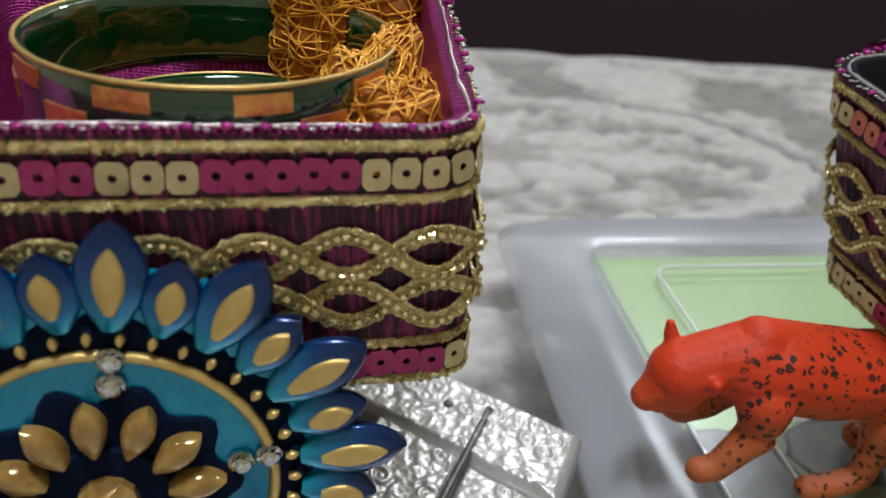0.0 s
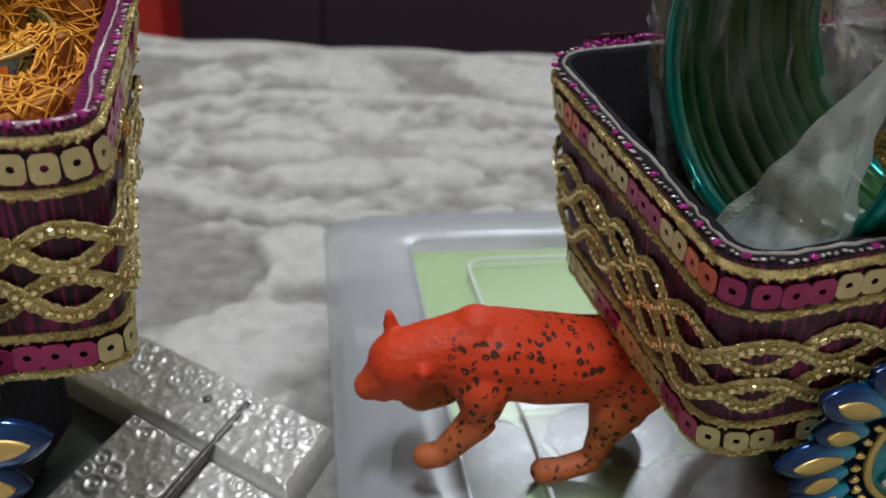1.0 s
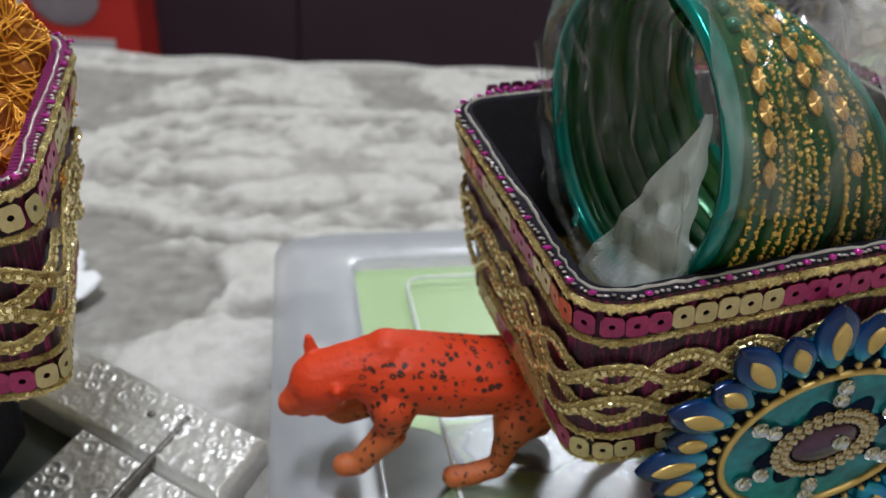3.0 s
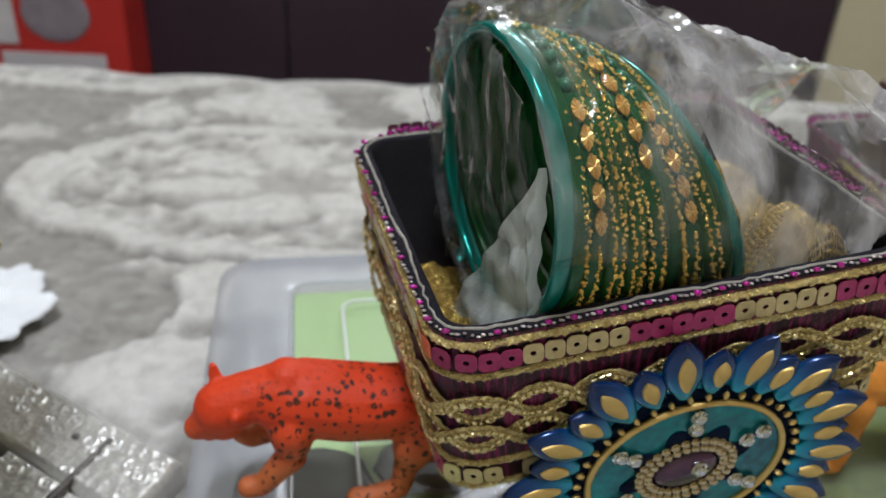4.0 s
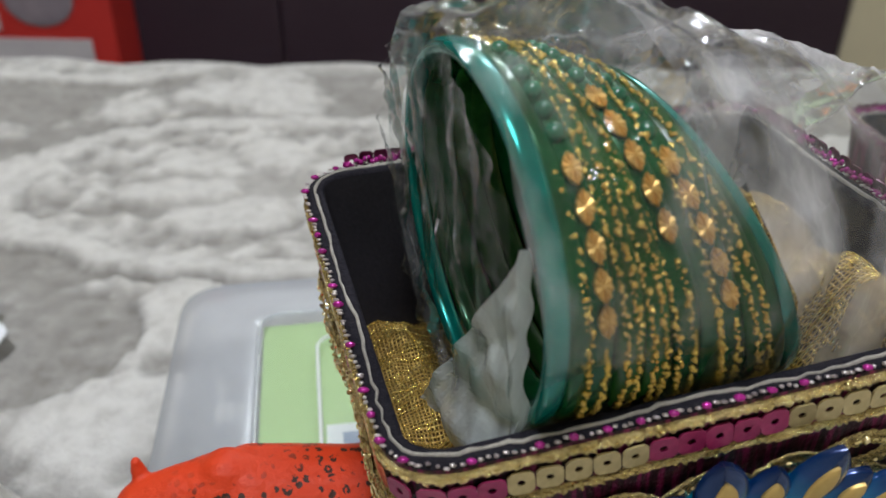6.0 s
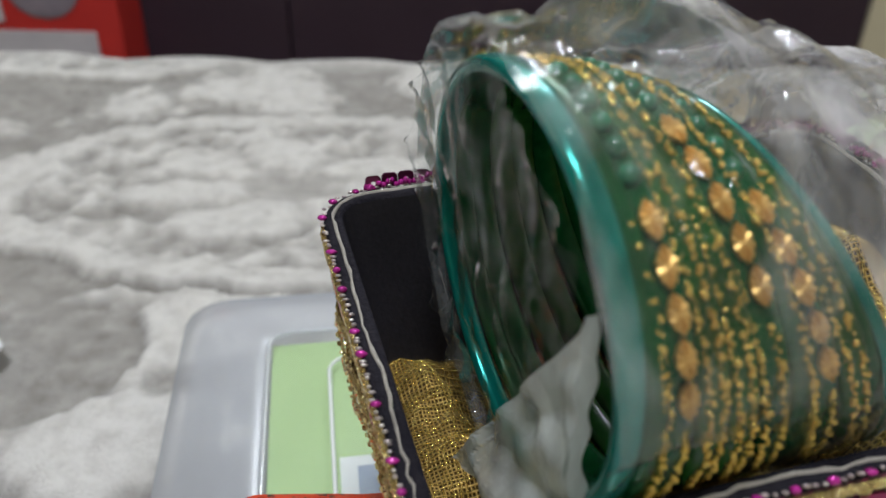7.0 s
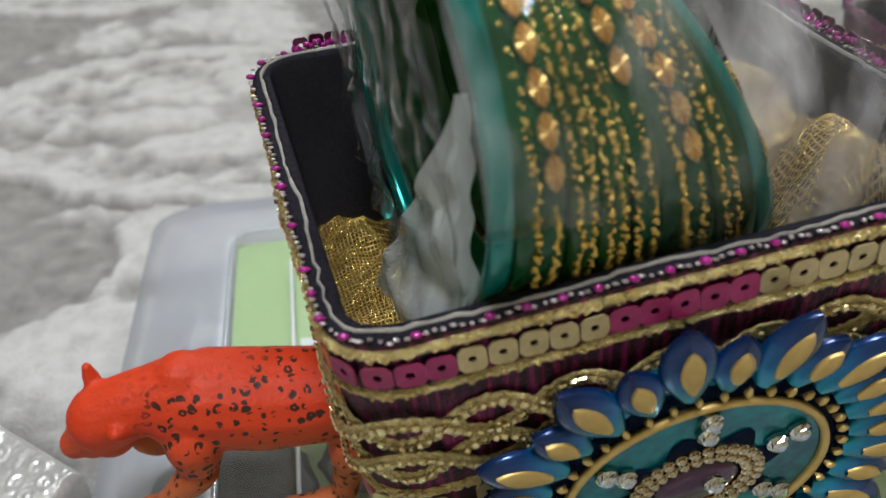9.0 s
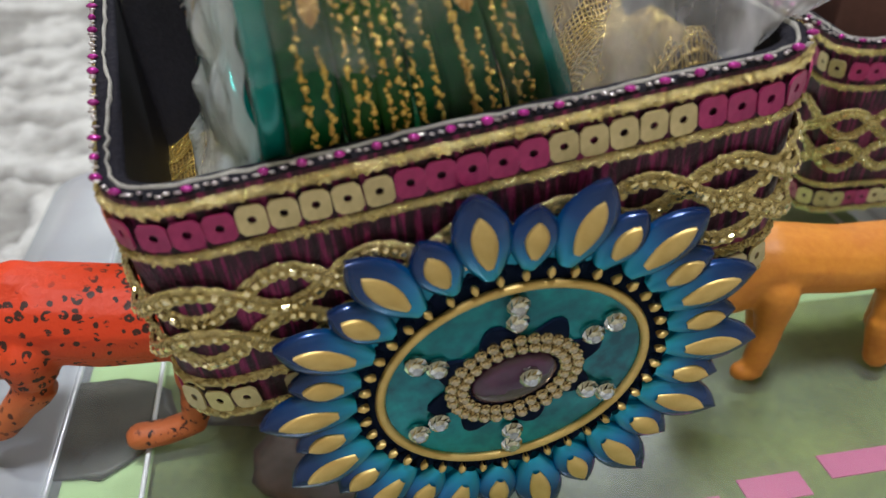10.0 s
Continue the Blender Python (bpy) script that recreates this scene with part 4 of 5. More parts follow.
    while s < a + L:
        m = surf.facing(s, 1.0, 0.0006) @ Matrix.Translation((0, 0.0022 + rng.uniform(-0.0004, 0.0004), 0)) @ Matrix.Rotation(rng.uniform(-0.15, 0.15), 4, "Z") @ Matrix.Rotation(rng.uniform(-0.35, 0.25), 4, "X")
        part("rim_sequin", RIM_SEQUIN, root, "maroon foil sequin", m)
        s += 0.0041
    for k in range(4):
        m = surf.facing(a + L + 0.001 * k - 0.002, 0.97 - 0.045 * k, 0.0016 + 0.0006 * k) @ Matrix.Rotation(rng.uniform(-0.7, 0.7), 4, "Z") @ Matrix.Rotation(rng.uniform(-0.6, 0.6), 4, "Y")
        part("rim_sequin", RIM_SEQUIN, root, "maroon foil sequin", m)
    # added block that stands in for the hidden support below
    part("hidden_support", box_mesh("hidden_support", (mid.x - 0.006, mid.y - 0.010, foot_z), (mid.x + 0.022, mid.y + 0.025, min(p.z for p in surf.base) + 0.004), BOARD, 0.002), root, "added dark support block under the basket")
    if brooch_at:
        s, v, style, squash, size, tip, lift, turn = brooch_at
        brooch(root, surf.facing(s, v, lift) @ Matrix.Rotation(radians(tip), 4, "X") @ Matrix.Rotation(radians(turn), 4, "Z") @ Matrix.Diagonal((size, size, size, 1)), style, squash)
    return surf, root


B_TOP = [(0.1410, 0.1315, 0.1425), (0.268, 0.156, 0.1625), (0.236, 0.248, 0.172), (0.110, 0.226, 0.158)]
B_BASE = [(0.1470, 0.137, 0.0895), (0.269, 0.157, 0.115), (0.240, 0.235, 0.118), (0.122, 0.216, 0.098)]
surf_b, basket_b = basket(B_TOP, B_BASE, TUB_TOP, "dark fabric basket with gold braid trim, holding bagged green bangles",
                          ("pppgggggpppppgggggpp", "pccggpppgggg"), ("gg gggpppp", "gpppgggg"), (-0.105, 0.150), (0.066, -0.11, "oval", 0.80, 1.08, 0, 0.0018, 9), 3)
A_TOP = [(-0.100, 0.100, 0.168), (0.017, 0.138, 0.1625), (0.003, 0.207, 0.178), (-0.112, 0.205, 0.180)]
A_BASE = [(-0.094, 0.104, 0.112), (0.018, 0.136, 0.109), (-0.004, 0.196, 0.112), (-0.102, 0.195, 0.114)]
surf_a, basket_a = basket(A_TOP, A_BASE, 0.052, "dark fabric basket with gold braid trim, holding dark glass bangles",
                          ("ppppgggppgggpppppggggg", "ggpp"), ("gggppppppgggppppppppggg", "gg"), (-0.030, 0.225), (0.0415, -0.27, "flower", 1.0, 1.17, -3, 0.0056, 0), 8, True)
C_TOP = [(0.326, 0.262, 0.128), (0.446, 0.280, 0.130), (0.438, 0.370, 0.134), (0.318, 0.352, 0.132)]
C_BASE = [(0.330, 0.268, 0.064), (0.438, 0.286, 0.064), (0.430, 0.360, 0.068), (0.326, 0.344, 0.068)]
surf_c, basket_c = basket(C_TOP, C_BASE, TUB_TOP, "fabric basket with gold braid trim behind the toy lion", ("pppggg", "ggpp"), ("ggpp", "gp"), (-0.05, 0.13), None, 5)
solo("cardboard_box", box_mesh("cardboard_box", (0.340, 0.300, 0.070), (0.41, 0.335, 0.160), BROWN, 0.002), "small brown cardboard box standing in a basket", "box")


# ---- bangles ----
def bangle_mesh(name, r, width, thick, material_, round_=True):
    """A bangle about the z axis: a flat-sided or rounded hoop."""
    n, k = 96, 10
    rows = []
    for i in range(n + 1):
        a = 2 * math.pi * i / n
        row = []
        for j in range(k):
            b = 2 * math.pi * j / k + 0.3
            c, s = math.cos(b), math.sin(b)
            q = 0.55
            row.append(Vector(((r - thick / 2 + math.copysign(abs(c) ** q, c) * thick / 2) * math.cos(a), (r - thick / 2 + math.copysign(abs(c) ** q, c) * thick / 2) * math.sin(a), math.copysign(abs(s) ** q, s) * width / 2)))
        rows.append(row)
    return raw_mesh(name, *loft(rows, True), material_)


def leaf_mesh():
    """A stamped gold leaf with a ribbed fan."""
    n, verts, faces = 24, [Vector((0, 0, 0.0005))], []
    for k in range(n):
        a = 2 * math.pi * k / n
        q = 1 if k % 2 else 0.9
        verts.append(Vector((0.00165 * math.copysign(abs(math.sin(a)) ** 1.7, math.sin(a)) * q, 0.0032 * math.cos(a) * q, 0.0005 if k % 2 else 0.0001)))
    for k in range(n):
        verts.append(Vector((verts[1 + k].x, verts[1 + k].y, -0.0004)))
    for k in range(n):
        j = (k + 1) % n
        faces += [(0, 1 + j, 1 + k), (1 + k, 1 + j, 1 + n + j, 1 + n + k)]
    return raw_mesh("leaf", verts, faces, LEAF_GOLD, False)


LEAF = leaf_mesh()
R_BANGLE = 0.0410


def ring_pose(k):
    """The fanned stack: k from 0 (first hoop) to 1 (last hoop)."""
    c = Vector((0.1555, 0.1740, 0.1700)).lerp(Vector((0.2010, 0.1920, 0.1645)), k)
    yaw, lean = radians(20 + 1 * k), radians(4 + 22.4 * k)
    n = Vector((math.cos(yaw) * math.cos(lean), math.sin(yaw) * math.cos(lean), math.sin(lean)))
    y = (Vector((0, 0, 1)) - n * n.z).normalized()
    x = y.cross(n)
    return Matrix(((x.x, y.x, n.x, c.x), (x.y, y.y, n.y, c.y), (x.z, y.z, n.z, c.z), (0, 0, 0, 1)))


def build_bangle(k, style, rng, first=0.0):
    m = ring_pose(k)
    mt, width, label = {"teal": (TEAL_GLASS, 0.0046, "glossy teal glass bangle"), "glitter": (OLIVE_GLASS, 0.0062, "green bangle with gold glitter dots"),
                        "leaf": (GREEN_GLASS, 0.0064, "green glass bangle with stamped gold leaves"), "bead": (GREEN_GLASS, 0.0054, "green bangle with beads and glitter"),
                        "plain": (GREEN_GLASS, 0.0044, "plain green glass bangle")}[style]
    root = tagged(new("bangle", bangle_mesh("bangle", R_BANGLE, width, 0.0032, mt)), label + " in a clear bag", "bangle", "bangles in the bag")
    root.matrix_basis = m

    def put(name, me, label=""):
        ob = new(name, me)
        ob.parent = root
        return tagged(ob, label)

    dots, beads = [], []
    lanes = {"glitter": (-0.0012, 0.0012), "bead": (0.0018,), "leaf": (-0.0025,)}.get(style, ())
    for z in lanes:
        for i in range(360):
            a = 2 * math.pi * i / 360 + rng.uniform(-0.012, 0.012)
            r = R_BANGLE + 0.0001
            q = rng.uniform(0.00025, 0.00060) if i % 5 else rng.uniform(0.0006, 0.00085)
            dots.append(blob((r * math.cos(a), r * math.sin(a), z + rng.uniform(-0.0006, 0.0006)), q, q, q * 0.9, 6, 3))
    if style == "bead":
        for i in range(14):
            a = 1.15 + 0.08 * i
            beads.append(blob((R_BANGLE * math.cos(a), R_BANGLE * math.sin(a), -0.0008), 0.0014, 0.0014, 0.0014, 8, 5))
    if style == "leaf":
        # runs of five leaves alternate with runs of six green beads, then glitter
        for run in range(2):
            a0 = first + run * math.pi
            for i in range(5):
                ob = put("leaf", LEAF)
                ob.matrix_basis = Matrix.Rotation(a0 + 0.16 * i, 4, "Z") @ Matrix.Translation((R_BANGLE + 0.0007, 0, 0.0006)) @ Matrix.Rotation(radians(90), 4, "Y") @ Matrix.Rotation(rng.uniform(-0.12, 0.12), 4, "Z") @ Matrix.Rotation(rng.uniform(-0.15, 0.15), 4, "X")
            for i in range(6):
                a = a0 - 0.17 - 0.115 * i
                beads.append(blob((R_BANGLE * math.cos(a), R_BANGLE * math.sin(a), 0.0004), 0.0019, 0.0019, 0.0019, 10, 6))
            for i in range(60):
                a = a0 + 0.80 + 1.55 * i / 60
                q = rng.uniform(0.0003, 0.0008)
                dots.append(blob((R_BANGLE * math.cos(a), R_BANGLE * math.sin(a), 0.0008 + rng.uniform(-0.0006, 0.0006)), q, q, q, 6, 3))
    if dots:
        tagged(put("glitter", raw_mesh("glitter", *merge(dots), GLITTER, False), "gold glitter dots"), kind="stuff")
    if beads:
        tagged(put("bead_row", raw_mesh("bead_row", *merge(beads), GREEN_BEAD), "row of green beads"), kind="stuff")
    return root


_rng = random.Random(4)
for _k, _style, _first in ((0.0, "teal", 0), (0.085, "plain", 0), (0.165, "leaf", 2.37), (0.29, "glitter", 0), (0.40, "glitter", 0), (0.53, "leaf", 1.97),
                           (0.625, "bead", 0), (0.72, "leaf", 2.30), (0.86, "glitter", 0), (0.935, "plain", 0), (1.0, "teal", 0)):
    build_bangle(_k, _style, _rng, _first)


def crumpled(name, rows, mt, parent, label):
    verts, faces = loft(rows, name not in ("open_end", "front_film"))
    split = []
    for k, (a, b, c, d) in enumerate(faces):
        split += [(a, b, c), (a, c, d)] if k % 2 else [(a, b, d), (b, c, d)]
    return part(name, raw_mesh(name, verts, split, mt, name != "open_end"), parent, label)


def build_bag():
    """A crumpled clear bag drawn over the stack, its open end tucked in beside the first hoop."""
    root = thing("plastic_bag", (0.190, 0.185, 0.125), "crumpled clear plastic bag wrapped round green bangles", "bag")
    nu, nv, rows = 150, 110, []
    for i in range(nv + 1):
        k = -0.10 + 2.30 * i / nv
        m = ring_pose(max(0.0, min(1.0, k)))
        out = max(0.0, k - 1)
        size = 1.07 if 0 <= k <= 1 else (1.07 - 0.10 * min(1, -k) ** 1.3 if k < 0 else 1.07 - 0.10 * min(1, out))
        shift = Vector((0.048 * min(0, k), 0.014 * min(0, k), 0.006 * min(0, k))) if k < 0 else Vector((0.066, 0.018, -0.010)) * out
        row = []
        for j in range(nu):
            a = 2 * math.pi * j / nu
            q = Vector((math.cos(a), math.sin(a), 0)) * R_BANGLE * size
            if k > 1:
                q.y *= 1 - 0.12 * min(1, out)
            # pulled into a peak along the top
            rise = min(1.0, max(0.0, k) / 0.95)
            q.y += (0.002 + 0.016 * rise * rise * (3 - 2 * rise)) * max(0, math.sin(a)) ** 1.4 * (1 - 0.5 * min(1, out))
            p = m @ q + shift
            d = (m.to_3x3() @ Vector((math.cos(a), math.sin(a), 0)))
            fold = 1 - abs(noise.noise(Vector((p.x * 50, p.y * 50, p.z * 34))))
            fine = 1 - abs(noise.noise(Vector((p.x * 120 + 3, p.y * 120, p.z * 70))))
            p += d * (0.0042 * (fold ** 3 - 0.35) + 0.0010 * (fine ** 4 - 0.3)) * (1 + 0.5 * out)
            p.z = max(p.z, 0.122)
            # stays inside the basket below its rim
            low = max(0.0, min(1.0, (0.170 - p.z) / 0.018))
            front = 0.1315 + (p.x - 0.1425) * 0.2 + 0.0065
            if low > 0:
                p.y = p.y + low * max(0.0, front - p.y)
                p.x = p.x - low * max(0.0, p.x - (0.254 - (p.y - 0.156) * 0.30))
                p.x = p.x + low * max(0.0, (0.150 - (p.y - 0.1315) * 0.33) - p.x)
                p.y = p.y - low * max(0.0, p.y - 0.226)
            row.append(p)
        rows.append(row)
    cut = int(nv * 0.48)
    crumpled("pouch", rows[:cut + 1], BAG, root, "clear crumpled film")
    crumpled("loose_film", rows[cut:], TAIL, root, "milky crumpled loose film")
    rows, m = [], ring_pose(0.0)
    for i in range(41):
        t = i / 40
        row = []
        for j in range(25):
            k = j / 24
            x = -0.0365 + (0.003 + 0.034 * t) * k
            y = 0.016 - 0.053 * t - 0.003 * k * t
            q = 0.0080 * abs(noise.noise(Vector((x * 70, y * 42, 2.0)))) + 0.0012 * noise.noise(Vector((x * 220, 1.0, y * 140)))
            p = m @ Vector((x, y, -0.0030 - q - 0.011 * k * t))
            p.z = max(p.z, 0.128)
            p.y = max(p.y, 0.1315 + (p.x - 0.1425) * 0.2 + 0.0068)
            row.append(p)
        rows.append(row)
    curtain = []
    for i in range(49):
        row = []
        for j in range(45):
            x, y = -0.034 + 0.079 * j / 44, 0.043 - 0.080 * i / 48
            r = math.hypot(x, y) / 0.043
            if r > 1.0:
                x, y = x / r, y / r
            fold = 1 - abs(noise.noise(Vector((x * 85 + 4, y * 30, 1.0))))
            dent = 0.0035 * fold ** 4 + 0.0012 * noise.noise(Vector((x * 260, y * 130, 3.0)))
            p = m @ Vector((x, y, -0.0036 - 0.004 * max(0.0, 0.5 - i / 96) - dent))
            p.z = max(p.z, 0.128)
            low = max(0.0, min(1.0, (0.165 - p.z) / 0.018))
            p.x += low * max(0.0, (0.151 - (p.y - 0.1315) * 0.33) - p.x)
            p.y = max(p.y, 0.1315 + (p.x - 0.1425) * 0.2 + 0.0062)
            row.append(p)
        curtain.append(row)
    crumpled("front_film", curtain, CURTAIN, root, "clear film hanging over the open side")
    crumpled("open_end", rows, BAG_END, root, "bunched milky open end of the bag")


build_bag()


def heap(name, surf, z, amp, mt, label, part_of=None, region=(0.04, 0.96, 0.04, 0.96), freq=60, seed=0.0, bank=(0.5, 1.0, 0.0)):
    """A rumpled piece of net cloth lying inside a basket."""
    nx, ny, verts, uvs = 60, 44, [], []
    for j in range(ny + 1):
        for i in range(nx + 1):
            p = Vector((region[0] + (region[1] - region[0]) * i / nx, region[2] + (region[3] - region[2]) * j / ny, 0))
            q = surf.flat(p, 0.3)
            edge = min(i, nx - i, j, ny - j) / 8
            h = amp * (0.5 + fbm(q.x * freq, q.y * freq, seed, 3)) * min(1, edge) + 0.35 * amp * abs(fbm(q.x * freq * 2.3, q.y * freq * 2.3, seed + 4, 2))
            k = max(0.0, min(1.0, (p.x - bank[0]) / (bank[1] - bank[0])))
            verts.append(Vector((q.x, q.y, z + h + bank[2] * k * k * (3 - 2 * k) * min(1, edge + 0.3))))
            uvs.append((p.x * 1.4, p.y))
    nn = nx + 1
    faces = [(r * nn + c, r * nn + c + 1, (r + 1) * nn + c + 1, (r + 1) * nn + c) for r in range(ny) for c in range(nx)]
    return solo(name, raw_mesh(name, verts, faces, mt, True, uvs), label, "cloth")


def net_threads(point, rows, cols, radius, rng, steps=40, slack=0.10):
    """Crossing threads laid over a surface given by point(u, v), u and v from 0 to 1."""
    pieces = []
    for n, flip in ((rows, False), (cols, True)):
        for i in range(n):
            w, drift, ph = (i + rng.uniform(0.2, 0.8)) / n, rng.uniform(-slack, slack), rng.uniform(0, 6)
            pts = []
            for k in range(steps + 1):
                t = k / steps
                c = w + drift * (t - 0.5) + 0.25 * slack * math.sin(9 * t + ph)
                if 0.0 <= c <= 1.0:
                    pts.append(point(c, t) if flip else point(t, c))
                elif pts:
                    break
            if len(pts) > 3:
                pieces.append(tube(pts, radius, 4))
    return merge(pieces)


GOLD_CLOTH = heap("net_cloth", surf_b, 0.1145, 0.009, GOLD_NET, "rumpled gold net cloth lining the basket under the bangles", None, (0.02, 0.98, 0.02, 0.98), 40, 2.0, (0.60, 0.85, 0.040))
heap("net_cloth", surf_a, 0.128, 0.016, ORANGE_NET, "rumpled orange and gold net cloth in the basket", None, (0.08, 0.95, 0.08, 0.94), 45, 5.0, (0.70, 0.95, 0.032))
_vs = [v.co.copy() for v in GOLD_CLOTH.data.vertices]


def on_cloth(u, v):
    i, j = min(59.999, u * 60), min(43.999, v * 44)
    c, r = int(i), int(j)
    p = _vs[r * 61 + c].lerp(_vs[r * 61 + c + 1], i - c).lerp(_vs[(r + 1) * 61 + c].lerp(_vs[(r + 1) * 61 + c + 1], i - c), j - r)
    return p + Vector((0, 0, 0.0005))


_net = new("net", raw_mesh("net", *net_threads(on_cloth, 64, 96, 0.00012, random.Random(6), 60, 0.10), GLITTER))
_net.parent = GOLD_CLOTH
tagged(_net, "crossing gold net threads", kind="stuff")


def bunch(name, c, r, mt, label, seed):
    """A puffed bunch of net cloth wrapped in bright crossing threads."""
    nu, nv, rows = 48, 30, []

    def skin(u, v, out=1.0):
        th, a = math.pi * (0.0005 + 0.77 * v), 2 * math.pi * u
        d = Vector((math.sin(th) * math.cos(a), math.sin(th) * math.sin(a), math.cos(th)))
        k = 1 + 0.28 * noise.noise(d * 2.2 + Vector((seed, 0, 0))) + 0.12 * noise.noise(d * 6 + Vector((0, seed, 0)))
        return Vector(c) + Vector((d.x * r[0], d.y * r[1], d.z * r[2])) * k * out

    for i in range(nv + 1):
        rows.append([skin(j / nu, i / nv) for j in range(nu)])
    v, f = loft(rows, True)
    ob = solo(name, raw_mesh(name, v, [q[::-1] for q in f], mt, True), label, "cloth")
    rng = random.Random(int(seed))
    net = new("net", raw_mesh("net", *net_threads(lambda u, w: skin(u, w, 1.03 + 0.05 * noise.noise(Vector((u * 40, w * 30, seed)))), 34, 52, 0.00026, rng, 56, 0.22), ORANGE_THREAD))
    net.parent = ob
    tagged(net, "loose orange net threads", kind="stuff")


bunch("cloth_wad", (-0.0055, 0.160, 0.150), (0.0150, 0.0260, 0.0215), ORANGE_CLOTH_M, "puffed bunch of orange net cloth stuffed beside the bangles", 1.0)
bunch("cloth_wad", (-0.0180, 0.196, 0.166), (0.0190, 0.0085, 0.0270), ORANGE_CLOTH_M, "puffed bunch of orange net cloth behind the bangles", 4.0)

# dark green bangles lying in the other basket
for _i, (_z, _tilt, _y, _r) in enumerate(((0.1262, 0.5, 0.1572, 0.0318), (0.1447, 1.0, 0.1590, 0.0342), (0.1637, 2.0, 0.1612, 0.0378))):
    _ob = tagged(new("bangle", bangle_mesh("bangle", _r, 0.0184, 0.0030, DARK_GREEN)), "wide bottle green glass bangle with gold edge and gold blocks", "bangle", "dark green bangles")
    _ob.matrix_basis = Matrix.Translation((-0.0400, _y, _z)) @ Matrix.Rotation(radians(_tilt), 4, "Y") @ Matrix.Rotation(radians(0.8), 4, "X")
    _e = new("gold_edge", raw_mesh("gold_edge", *tube([((_r - 0.0006) * math.cos(a), (_r - 0.0006) * math.sin(a), 0.0090) for a in [2 * math.pi * k / 96 for k in range(96)]], 0.0005, 6, True), GOLD_PLATE))
    _e.parent = _ob
    tagged(_e, "thin gold edge")
    for _k in range(20):
        _row, _a0 = _k % 2, 2 * math.pi * (_k // 2) / 10 + 0.35 * _i + 0.31 * (_k % 2)
        _z0 = 0.0060 - 0.0052 * _row
        _rows = [[Vector(((_r + 0.0003) * math.cos(_a0 + u), (_r + 0.0003) * math.sin(_a0 + u), _z0 + w)) for w in (-0.0018, 0.0018)] + [Vector(((_r - 0.0004) * math.cos(_a0 + u), (_r - 0.0004) * math.sin(_a0 + u), _z0 + w)) for w in (0.0018, -0.0018)] for u in [0.27 * q / 6 for q in range(7)]]
        _b = new("gold_block", raw_mesh("gold_block", *loft(_rows, True, True), BLOCK_GOLD, False))
        _b.parent = _ob


def tissue():
    """A torn scrap of white tissue lying on the bedcover."""
    nu, rows = 60, []
    for i in range(13):
        k, row = i / 12, []
        for j in range(nu):
            a = 2 * math.pi * j / nu
            r = 1 + 0.30 * fbm(math.cos(a) * 2.2, math.sin(a) * 2.2, 6.0, 3) + 0.06 * noise.noise(Vector((math.cos(a) * 9, math.sin(a) * 9, 1)))
            x, y = -0.111 + 0.034 * r * k * math.cos(a), 0.337 + 0.052 * r * k * math.sin(a)
            row.append(Vector((x, y, 0.0075 + 0.004 * fbm(x * 50, y * 50, 2, 3) + 0.006 * (1 - k))))
        rows.append(row)
    v, f = loft(rows, True)
    ob = solo("tissue", raw_mesh("tissue", v, f, TISSUE), "torn scrap of crumpled white tissue on the bedcover", "tissue")
    ob.modifiers.new("thickness", "SOLIDIFY").thickness = 0.0006


tissue()

